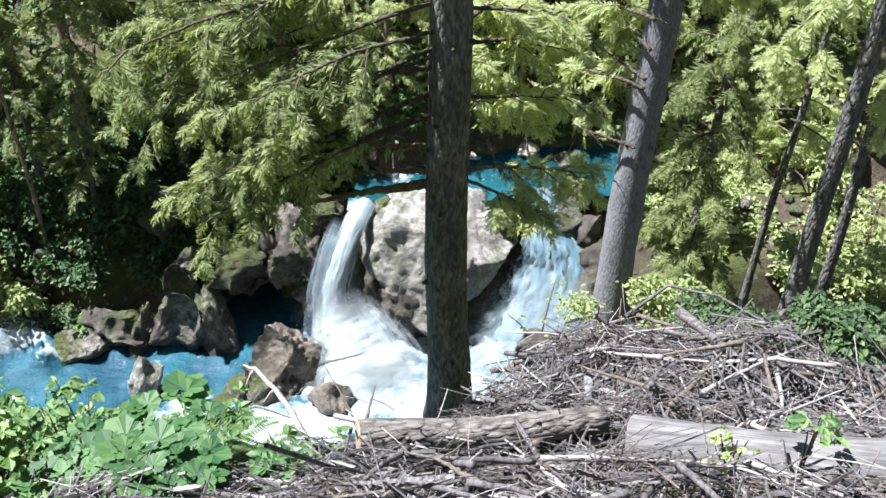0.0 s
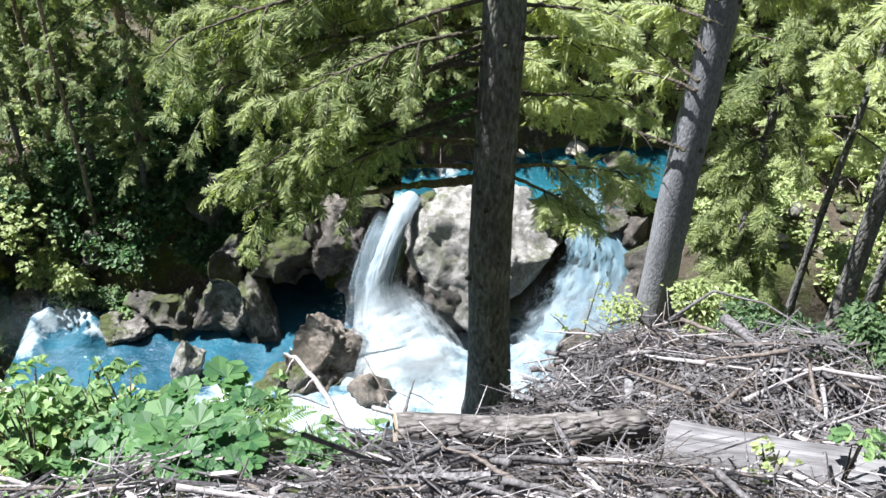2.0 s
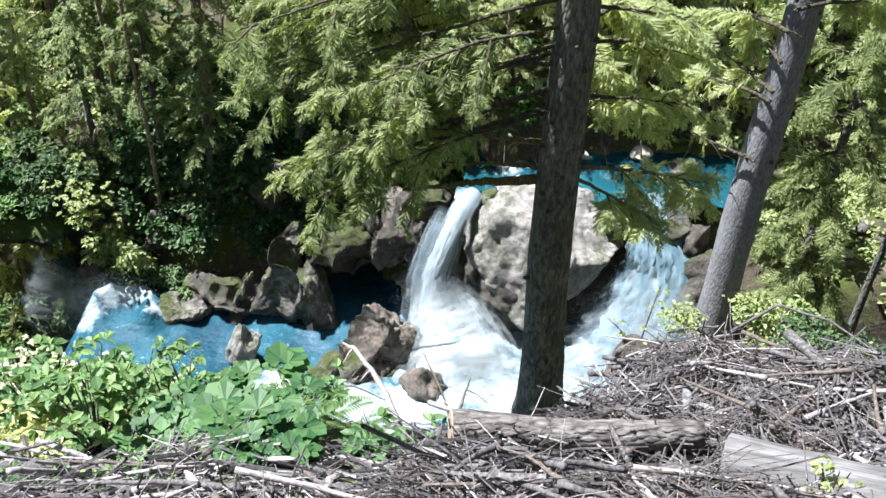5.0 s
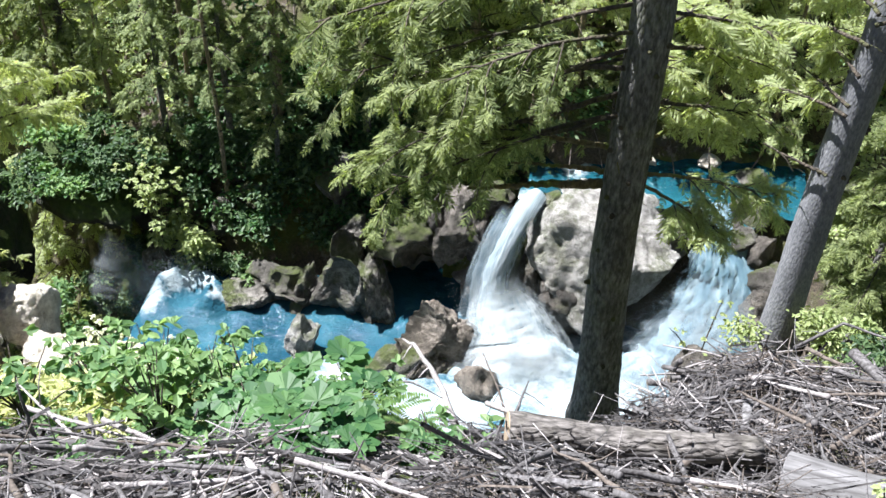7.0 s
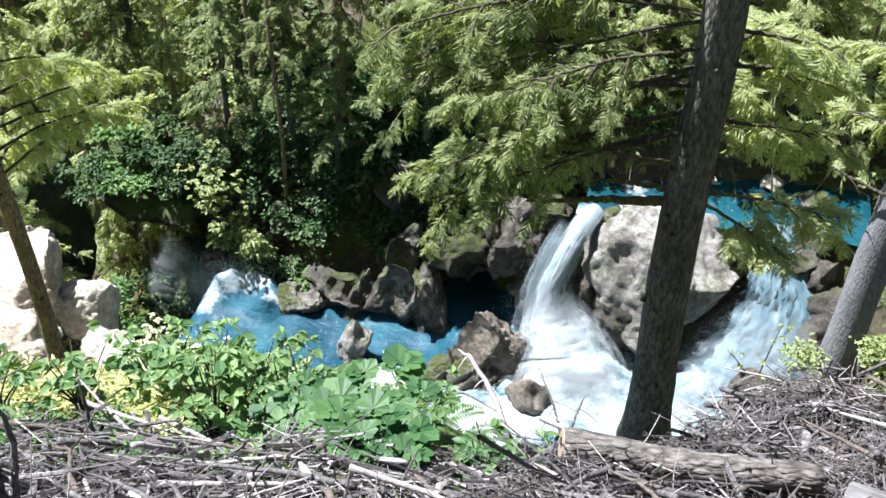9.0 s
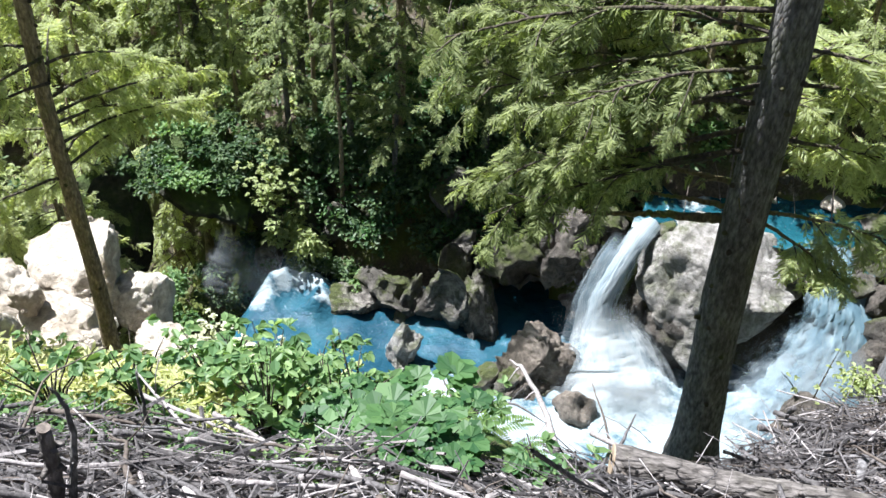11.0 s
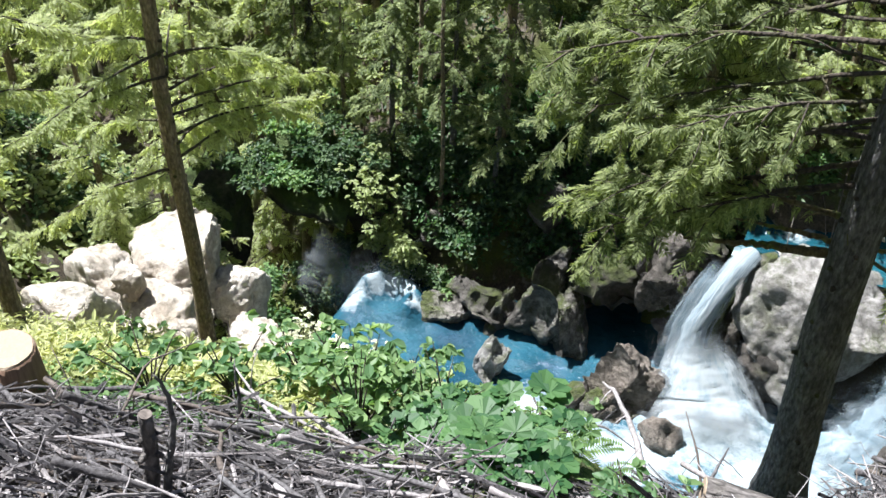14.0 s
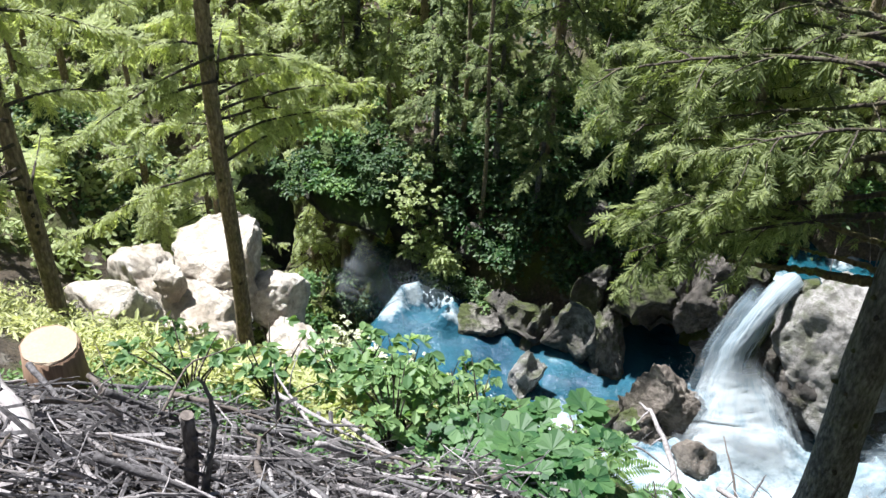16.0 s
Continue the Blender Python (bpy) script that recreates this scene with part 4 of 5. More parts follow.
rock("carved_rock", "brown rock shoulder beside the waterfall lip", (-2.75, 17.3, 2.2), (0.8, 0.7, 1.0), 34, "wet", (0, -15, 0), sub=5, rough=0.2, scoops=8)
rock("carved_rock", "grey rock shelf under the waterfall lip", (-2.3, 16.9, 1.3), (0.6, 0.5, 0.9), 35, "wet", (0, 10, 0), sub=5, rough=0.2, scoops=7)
rock("carved_rock", "upright pale rock fin above the scooped rock", (-5.1, 17.0, 1.9), (0.3, 0.35, 0.6), 36, "smooth", (0, 20, 0), rough=0.2)
rock("bank_rock", "square mossy block on the far bank", (-5.6, 18.0, 2.45), (0.62, 0.6, 0.62), 41, "rock", (0, 0, 12), cuts=14, flat=0.62)
rock("bank_rock", "pale lichen-spotted rock at the pool's edge", (-6.5, 16.3, 0.8), (0.8, 0.6, 0.75), 42, "rock", sub=5, rough=0.14, scoops=8)
rock("bank_rock", "pale flat rock at the pool's edge", (-7.3, 16.0, 0.55), (0.7, 0.6, 0.4), 43, "smooth", sub=5, rough=0.2, scoops=6)
rock("bank_rock", "pale ribbed rock on the water's edge", (-5.95, 16.3, 0.8), (0.35, 0.5, 0.8), 44, "smooth", (0, 15, 20), sub=5, rough=0.2, scoops=6)
rock("bank_boulder", "brown boulder at the brink beside the grey trunk", (1.36, 9.15, 7.55), (0.46, 0.42, 0.42), 47, "wet", (0, 0, 15), cuts=9, flat=0.72)
rock("moss_stone", "small stone under bright yellow-green moss", (1.42, 8.5, 8.05), (0.26, 0.22, 0.2), 48, "yellowmoss", rough=0.1)
rock("shore_boulder", "brown boulder at the foot of the near bank", (2.5, 15.3, 1.0), (0.85, 0.75, 0.8), 45, "wet")
rock("shore_boulder", "small brown boulder at the edge of the foam", (-1.85, 14.5, 0.6), (0.5, 0.45, 0.55), 46, "brown")
rr = random.Random(9)
for i in range(11):
    x = 1.55 + 1.5 * rr.random()
    y = 17.15 + 0.5 * rr.random() + (0.25 if x > 2.3 else 0)
    s = rr.uniform(0.14, 0.34)
    rock("rapids_rock", "dark wet stone standing in the rapids", (x, y, 3.12 - 0.5 * max(0, 17.3 - y)), (s, s * 0.9, s * 0.9), 60 + i, "wet", (0, 0, rr.uniform(0, 360)), "stones in the rapids", sub=3)
rock("rapids_rock", "pale rounded rock above the rapids", (2.85, 17.9, 3.3), (0.6, 0.45, 0.4), 75, "rock")
rock("rapids_rock", "grey rounded rock beside the rapids", (2.75, 17.3, 3.0), (0.38, 0.35, 0.36), 76, "rock")
for i in range(38):
    x = rr.uniform(-9.2, -1.9)
    y = float(np.interp(x, FAR_X, FAR_Y)) + rr.uniform(-0.15, 2.1)
    s = rr.uniform(0.3, 0.75)
    # Mostly mossrock, whose dark colour stands in for shade on the bank.
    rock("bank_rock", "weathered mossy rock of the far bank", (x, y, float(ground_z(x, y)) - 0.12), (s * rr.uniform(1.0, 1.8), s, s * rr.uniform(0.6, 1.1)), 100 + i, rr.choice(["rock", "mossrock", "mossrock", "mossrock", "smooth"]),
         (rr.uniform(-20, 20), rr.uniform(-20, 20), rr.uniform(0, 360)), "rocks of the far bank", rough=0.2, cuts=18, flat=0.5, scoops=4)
for i in range(12):
    x, y = rr.uniform(-0.5, 10), rr.uniform(18.9, 20.2)
    s = rr.uniform(0.15, 0.35)
    rock("shore_stone", "pale stone on the upper river's shore", (x, y, max(UPPER, float(ground_z(x, y))) + 0.02), (s * 1.2, s, s * 0.7), 200 + i, rr.choice(["rock", "sunny", "mossrock"]), (0, 0, rr.uniform(0, 360)), "stones of the upper shore", sub=3)
for i in range(22):
    x, y = rr.uniform(5.4, 10.5), rr.uniform(14.8, 16.6)
    s = rr.uniform(0.1, 0.22)
    rock("shore_stone", "sunlit pale stone on the gravel bar", (x, y, max(2.9, float(ground_z(x, y))) + 0.08), (s * 1.2, s, s * 0.7), 240 + i, ["rock", "rock", "sunny"][i % 3], (0, 0, rr.uniform(0, 360)), "stones of the gravel bar", sub=3)
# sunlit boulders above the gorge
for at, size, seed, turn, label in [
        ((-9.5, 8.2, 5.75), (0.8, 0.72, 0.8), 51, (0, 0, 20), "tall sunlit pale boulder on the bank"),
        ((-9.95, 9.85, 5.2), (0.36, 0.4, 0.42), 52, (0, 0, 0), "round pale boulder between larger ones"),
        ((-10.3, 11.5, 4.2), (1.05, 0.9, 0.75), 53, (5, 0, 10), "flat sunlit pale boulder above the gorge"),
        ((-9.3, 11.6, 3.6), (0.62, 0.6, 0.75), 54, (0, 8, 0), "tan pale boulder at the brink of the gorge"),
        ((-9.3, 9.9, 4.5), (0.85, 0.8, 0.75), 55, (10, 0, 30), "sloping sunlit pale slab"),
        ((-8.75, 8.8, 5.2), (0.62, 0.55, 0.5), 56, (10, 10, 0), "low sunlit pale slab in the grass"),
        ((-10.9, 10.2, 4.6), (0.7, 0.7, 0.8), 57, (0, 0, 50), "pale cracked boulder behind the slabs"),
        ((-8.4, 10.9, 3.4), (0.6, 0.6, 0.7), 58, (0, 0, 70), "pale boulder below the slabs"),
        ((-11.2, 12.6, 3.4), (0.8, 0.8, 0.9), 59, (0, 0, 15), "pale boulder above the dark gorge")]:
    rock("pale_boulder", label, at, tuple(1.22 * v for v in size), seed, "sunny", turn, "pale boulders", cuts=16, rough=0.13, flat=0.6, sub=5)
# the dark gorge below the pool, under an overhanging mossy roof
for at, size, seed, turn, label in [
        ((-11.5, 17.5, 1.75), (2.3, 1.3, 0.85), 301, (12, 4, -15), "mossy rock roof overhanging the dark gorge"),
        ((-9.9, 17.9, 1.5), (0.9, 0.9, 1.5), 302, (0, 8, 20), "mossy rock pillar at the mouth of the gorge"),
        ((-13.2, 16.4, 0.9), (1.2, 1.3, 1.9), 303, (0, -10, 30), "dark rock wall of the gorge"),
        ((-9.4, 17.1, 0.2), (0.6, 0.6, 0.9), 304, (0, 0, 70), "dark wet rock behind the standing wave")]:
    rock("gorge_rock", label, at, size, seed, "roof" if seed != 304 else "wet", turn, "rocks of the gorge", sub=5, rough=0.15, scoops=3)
rock("lip_rock", "mossy rock beside the lip of the waterfall", (-2.25, 17.65, 2.95), (0.55, 0.5, 0.5), 81, "mossrock", rough=0.2)
rock("lip_rock", "grey rock at the lip of the waterfall", (-0.95, 17.45, 3.1), (0.3, 0.3, 0.3), 82, "rock", rough=0.2)
rock("lip_rock", "dark wet rock under the rapids", (2.9, 16.9, 1.9), (0.8, 0.5, 0.9), 84, "wet", rough=0.2)


for i, (x, y, z, sz) in enumerate([(3.15, 17.35, 2.75, 0.45), (3.45, 16.9, 2.5, 0.5), (3.3, 16.3, 1.9, 0.6), (3.6, 15.9, 1.9, 0.7)]):
    rock("rapids_rock", "brown rock holding the upper river back", (x, y, z), (sz, sz, sz * 1.1), 90 + i, "rock" if i % 2 else "wet", (0, 0, 40 * i), "rocks round the rapids", rough=0.2)


# ---- drops of spray over the falls ----
def spray(name, label, spots, seed):
    rng = np.random.default_rng(seed)
    bag = Bag()
    V, Q = diamonds([((0, 0, 0), (1, 0, 0), 1.0, 0.8, (0, 0, 1)), ((0, 0, 0), (1, 0, 0), 1.0, 0.8, (0, 1, 0))])
    for (x, y, z), (sx, sy, sz), n in spots:
        p = np.stack([rng.normal(x, sx, n), rng.normal(y, sy, n), z + np.abs(rng.normal(0, sz, n))], -1)
        bag.many(V, Q, turn_mats(rng.uniform(0, 6.28, n), rng.uniform(-1.5, 1.5, n), rng.uniform(0, 6.28, n), rng.uniform(0.004, 0.013, n)), p)
    return thing(name, label, "spray", kind="stuff", me=bag.mesh(name, "drop"))


spray("spray", "fine white drops flying above the waterfall and rapids", [((-1.5, 15.8, 0.5), (0.5, 0.35, 0.6), 26000), ((-1.95, 16.35, 1.3), (0.28, 0.2, 0.7), 9000), ((-1.1, 15.0, 0.5), (0.8, 0.45, 0.25), 16000),
                                                                     ((2.3, 16.2, 1.4), (0.65, 0.4, 0.45), 24000), ((1.5, 15.4, 0.6), (0.7, 0.45, 0.35), 16000), ((-8.6, 16.0, 0.8), (0.4, 0.25, 0.25), 5000)], 5)
# ---- leaves ----
def leaf_shape(width=0.5, fold=0.12, droop=0.15):
    """A pointed oval leaf of length 1 along x, folded along its rib."""
    V = np.array([(0, 0, 0), (0.28, width * 0.42, fold), (0.68, width * 0.42, fold * 0.7 - droop * 0.4), (1, 0, -droop), (0.68, -width * 0.42, fold * 0.7 - droop * 0.4), (0.28, -width * 0.42, fold)])
    return V, np.array([(0, 3, 2, 1), (0, 5, 4, 3)])


def palm_shape():
    """A broad leaf with seven shallow lobes, stalk at the origin, length 1 along x."""
    V, Q = [], []
    for a, ln in ((-126, 0.55), (-84, 0.72), (-42, 0.84), (0, 1.0), (42, 0.84), (84, 0.72), (126, 0.55)):
        c, s = math.cos(radians(a)), math.sin(radians(a))
        k = len(V)
        for u, w, z in ((0, 0, 0), (0.74, 0.36, 0.0), (1.0, 0, -0.07), (0.74, -0.36, 0.0)):
            V.append((ln * (u * c - w * s) + 0.25, ln * (u * s + w * c), ln * z + 0.002 * k))
        Q.append((k, k + 1, k + 2, k + 3))
    return np.array(V), np.array(Q)


LEAF, NARROW, PALM = leaf_shape(0.62), leaf_shape(0.3, 0.05, 0.25), palm_shape()


def leaf_cloud(bag, centre, radii, n, size, rng, shape=LEAF, outward=0.6, up=0.35):
    """Leaves over an uneven mound, most near its skin."""
    d = rng.normal(size=(n, 3))
    d /= np.linalg.norm(d, axis=1, keepdims=True)
    d[:, 2] = np.abs(d[:, 2]) * 1.0 - 0.15
    lump = 0.72 + 0.28 * np.sin(d[:, 0] * 5 + centre[0] * 3) * np.sin(d[:, 1] * 5 + centre[1] * 7) + 0.15 * np.sin(d[:, 2] * 9 + centre[0])
    pos = np.asarray(centre) + d * np.asarray(radii) * (lump * rng.random(n) ** 0.33)[:, None]
    yaw = np.where(rng.random(n) < outward, np.arctan2(d[:, 1], d[:, 0]) + rng.normal(0, 0.8, n), rng.uniform(0, 6.28, n))
    M = turn_mats(yaw, rng.normal(-0.25 + up * 0.5, 0.45, n), rng.normal(0, 0.5, n), size * rng.uniform(0.6, 1.25, n))
    bag.many(*shape, M, pos)


def shrub(name, label, at, height, radius, stems, leaves, size, mat, seed, shape=LEAF, group=""):
    """Stems from one root; each ends and is set with whorls of leaves."""
    rng = np.random.default_rng(seed)
    wood, green = Bag(), Bag()
    for i in range(stems):
        a, ln = rng.uniform(0, 6.28), height * rng.uniform(0.6, 1.1)
        out = radius * rng.uniform(0.15, 1.0)
        tip = np.array([math.cos(a) * out, math.sin(a) * out, ln])
        P = np.array([(0, 0, -0.15), tip * (0.3, 0.3, 0.5), tip * (0.75, 0.75, 0.85), tip])
        wood.add(*tube(P, [0.010, 0.008, 0.006, 0.003], 5, caps=False))
        for k in range(max(2, leaves // stems // 5)):
            s = rng.uniform(0.45, 1.0)
            p = np.array([np.interp(s, [0, 0.33, 0.66, 1], P[:, j]) for j in range(3)])
            b = rng.uniform(0, 6.28)
            q = p + np.array([math.cos(b), math.sin(b), 0.25]) * size * rng.uniform(0.3, 1.6)
            n = 5
            yaw = b + np.linspace(-1.5, 1.5, n) + rng.normal(0, 0.2, n)
            green.many(*shape, turn_mats(yaw, rng.normal(-0.12, 0.25, n), rng.normal(0, 0.35, n), size * rng.uniform(0.65, 1.2, n) * np.array([0.7, 0.95, 1.1, 0.95, 0.7])), np.repeat(q[None], n, 0))
    root = thing(name, label, "shrub", group, at=at)
    tagged(part("stem", wood.mesh("stem", "branch", True), root), kind="stuff")
    tagged(part("foliage", green.mesh("foliage", mat), root), kind="stuff")
    return root


def bush(name, label, at, radii, n, size, mat, seed, shape=LEAF, clumps=7, group=""):
    """A bush of leafy clumps about short stems."""
    rng = np.random.default_rng(seed)
    wood, green = Bag(), Bag()
    for i in range(clumps):
        c = rng.normal(0, 0.42, 3) * radii
        c[2] = rng.uniform(0.25, 1.2) * radii[2]
        wood.add(*tube([(0, 0, -0.2), c * (0.5, 0.5, 0.45), c], [0.02, 0.014, 0.006], 5, caps=False))
        leaf_cloud(green, c, np.asarray(radii) * rng.uniform(0.35, 0.6), n // clumps, size, rng, shape)
    root = thing(name, label, "bush", group, at=at)
    part("stem", wood.mesh("stem", "branch", True), root)
    tagged(part("foliage", green.mesh("foliage", mat), root), kind="stuff")
    return root


def gz(x, y):
    return float(ground_z(x, y))


# shrubs with broad leaves on the sunny edge of the near bank
SHRUBS = [(-4.4, 4.2, 0.44, 0.42, 90, 0.12, "leaf"), (-3.8, 5.2, 0.5, 0.45, 160, 0.11, "leaf"), (-3.45, 5.6, 0.75, 0.45, 260, 0.10, "leaf"), (-3.0, 5.4, 0.56, 0.5, 260, 0.11, "leaf"),
          (-2.55, 5.0, 0.55, 0.45, 220, 0.115, "leaf"), (-1.8, 4.5, 0.2, 0.38, 200, 0.145, "leaf_deep"), (-1.55, 4.05, 0.18, 0.3, 120, 0.13, "leaf_deep"), (-2.2, 4.6, 0.2, 0.33, 100, 0.13, "leaf_deep"), (-2.75, 4.35, 0.5, 0.4, 150, 0.11, "leaf"), (-2.5, 5.3, 0.6, 0.45, 220, 0.10, "leaf"),
          (-3.3, 6.4, 0.54, 0.5, 260, 0.09, "leaf_pale"), (-5.1, 4.9, 0.26, 0.5, 200, 0.09, "leaf"),
          (-1.75, 5.35, 0.21, 0.4, 200, 0.10, "leaf"), (-0.85, 4.35, 0.26, 0.3, 80, 0.12, "leaf"), (-0.65, 5.7, 0.12, 0.28, 110, 0.10, "leaf"), (-1.9, 6.0, 0.13, 0.4, 200, 0.09, "leaf"),
          (-2.9, 6.1, 0.41, 0.5, 240, 0.09, "leaf"), (-3.9, 4.5, 0.46, 0.4, 140, 0.12, "leaf")]
for i, (x, y, h, r, n, s, m) in enumerate(SHRUBS):
    shrub("leafy_shrub", {"leaf": "broad-leaved green shrub on the sunny bank edge", "leaf_pale": "pale sunlit shrub on the bank edge", "leaf_deep": "broad-lobed deep green plant on the bank edge"}[m],
          (x, y, gz(x, y)), h * 1.2, r * 1.1, 14, int(n * (1.1 if s > 0.12 else 1.25)), s * (1.1 if s > 0.12 else 0.9), m, 500 + i, PALM if s > 0.12 else LEAF, "shrubs of the near bank")
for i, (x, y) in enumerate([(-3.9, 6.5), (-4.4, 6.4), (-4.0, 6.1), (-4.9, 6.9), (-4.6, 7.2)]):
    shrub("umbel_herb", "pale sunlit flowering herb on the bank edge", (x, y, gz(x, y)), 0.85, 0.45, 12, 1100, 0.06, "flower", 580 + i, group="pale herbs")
shrub("sapling", "yellow-green leafy sapling in front of the cut log", (1.8, 4.15, gz(1.8, 4.15)), 0.55, 0.14, 4, 90, 0.055, "leaf_pale", 560)
shrub("sapling", "green sapling leaning over the cut log", (2.25, 4.2, gz(2.25, 4.2)), 0.75, 0.22, 4, 60, 0.075, "leaf", 561)
shrub("sapling", "thin sapling standing against the white water", (-0.35, 6.0, gz(-0.35, 6.0)), 0.75, 0.2, 4, 60, 0.05, "leaf_dark", 562)
shrub("sapling", "thin leafy twig reaching out over the rapids", (1.3, 9.2, gz(1.3, 9.2)), 0.8, 0.5, 4, 60, 0.06, "leaf_pale", 563)

shrub("sapling", "tall yellow-green sapling on the rock at the mouth of the gorge", (-9.25, 16.8, 0.55), 2.6, 0.75, 16, 900, 0.11, "leaf_pale", 564)
shrub("leafy_shrub", "tall broad-leaved shrub on the sunny bank edge", (-3.0, 4.9, gz(-3.0, 4.9)), 1.0, 0.5, 14, 360, 0.11, "leaf", 565, group="shrubs of the near bank")
shrub("leafy_shrub", "tall broad-leaved shrub on the sunny bank edge", (-3.5, 5.0, gz(-3.5, 5.0)), 1.05, 0.5, 14, 360, 0.105, "leaf", 566, group="shrubs of the near bank")

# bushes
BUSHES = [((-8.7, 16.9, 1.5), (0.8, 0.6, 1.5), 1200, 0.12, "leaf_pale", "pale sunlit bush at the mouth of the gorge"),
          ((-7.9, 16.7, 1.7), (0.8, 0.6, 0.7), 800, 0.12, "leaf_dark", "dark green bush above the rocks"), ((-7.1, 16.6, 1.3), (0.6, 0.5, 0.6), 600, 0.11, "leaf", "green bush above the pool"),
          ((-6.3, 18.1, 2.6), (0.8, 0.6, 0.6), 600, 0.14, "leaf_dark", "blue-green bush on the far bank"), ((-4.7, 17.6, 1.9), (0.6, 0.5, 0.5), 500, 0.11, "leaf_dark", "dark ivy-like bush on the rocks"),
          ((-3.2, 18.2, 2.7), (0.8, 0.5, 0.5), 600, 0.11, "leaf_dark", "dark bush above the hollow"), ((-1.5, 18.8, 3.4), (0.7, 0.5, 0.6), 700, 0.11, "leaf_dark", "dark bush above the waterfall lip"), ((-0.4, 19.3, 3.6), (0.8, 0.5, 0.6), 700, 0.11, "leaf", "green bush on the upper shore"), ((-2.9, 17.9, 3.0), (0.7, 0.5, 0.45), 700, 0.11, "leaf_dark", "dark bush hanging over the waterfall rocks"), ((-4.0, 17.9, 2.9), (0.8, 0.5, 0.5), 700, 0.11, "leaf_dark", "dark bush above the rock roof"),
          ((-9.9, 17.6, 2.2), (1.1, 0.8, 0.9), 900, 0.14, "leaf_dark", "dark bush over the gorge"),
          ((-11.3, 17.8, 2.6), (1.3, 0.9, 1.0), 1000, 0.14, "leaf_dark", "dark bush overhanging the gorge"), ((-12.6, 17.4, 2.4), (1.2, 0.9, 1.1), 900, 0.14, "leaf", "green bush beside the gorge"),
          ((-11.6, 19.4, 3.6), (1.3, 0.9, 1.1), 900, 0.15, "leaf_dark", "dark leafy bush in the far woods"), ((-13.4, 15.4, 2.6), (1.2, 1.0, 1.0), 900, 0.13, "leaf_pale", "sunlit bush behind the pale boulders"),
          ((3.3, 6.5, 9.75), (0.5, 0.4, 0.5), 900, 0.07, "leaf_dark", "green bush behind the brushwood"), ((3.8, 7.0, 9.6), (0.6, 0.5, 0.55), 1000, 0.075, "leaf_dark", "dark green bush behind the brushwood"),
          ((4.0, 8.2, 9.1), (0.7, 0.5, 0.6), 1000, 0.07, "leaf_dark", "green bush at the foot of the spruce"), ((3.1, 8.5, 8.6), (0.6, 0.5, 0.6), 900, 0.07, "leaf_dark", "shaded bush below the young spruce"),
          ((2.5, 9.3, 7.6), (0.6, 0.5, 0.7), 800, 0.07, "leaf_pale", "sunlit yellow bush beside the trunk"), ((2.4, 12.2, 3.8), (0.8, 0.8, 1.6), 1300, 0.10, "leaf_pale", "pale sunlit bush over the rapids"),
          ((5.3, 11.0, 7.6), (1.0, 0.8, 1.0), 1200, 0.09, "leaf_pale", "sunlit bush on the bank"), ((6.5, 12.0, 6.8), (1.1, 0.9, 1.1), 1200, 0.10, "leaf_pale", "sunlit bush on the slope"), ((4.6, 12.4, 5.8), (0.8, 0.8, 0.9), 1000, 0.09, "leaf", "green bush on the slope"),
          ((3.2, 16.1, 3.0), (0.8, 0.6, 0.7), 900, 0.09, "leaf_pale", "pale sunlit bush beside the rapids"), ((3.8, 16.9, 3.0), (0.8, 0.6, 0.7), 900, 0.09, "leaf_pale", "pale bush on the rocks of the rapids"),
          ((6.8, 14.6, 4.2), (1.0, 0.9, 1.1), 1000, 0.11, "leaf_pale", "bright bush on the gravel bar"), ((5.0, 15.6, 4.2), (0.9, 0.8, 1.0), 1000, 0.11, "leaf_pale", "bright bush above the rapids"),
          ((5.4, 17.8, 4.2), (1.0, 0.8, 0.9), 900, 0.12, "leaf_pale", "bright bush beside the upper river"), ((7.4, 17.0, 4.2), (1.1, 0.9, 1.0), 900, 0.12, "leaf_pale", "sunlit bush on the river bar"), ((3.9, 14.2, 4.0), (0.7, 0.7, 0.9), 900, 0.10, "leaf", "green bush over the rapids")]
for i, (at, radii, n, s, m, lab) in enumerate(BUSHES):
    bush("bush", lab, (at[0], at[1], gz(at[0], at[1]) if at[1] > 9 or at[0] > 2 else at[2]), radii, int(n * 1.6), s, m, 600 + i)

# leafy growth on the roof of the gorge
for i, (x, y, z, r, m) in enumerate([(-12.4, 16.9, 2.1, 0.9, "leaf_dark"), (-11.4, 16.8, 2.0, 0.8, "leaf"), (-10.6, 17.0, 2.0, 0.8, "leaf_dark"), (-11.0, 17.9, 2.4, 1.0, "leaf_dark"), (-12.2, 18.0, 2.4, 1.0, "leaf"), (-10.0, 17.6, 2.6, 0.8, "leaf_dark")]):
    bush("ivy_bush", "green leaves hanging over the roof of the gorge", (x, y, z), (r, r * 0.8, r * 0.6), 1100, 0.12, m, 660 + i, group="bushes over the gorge")

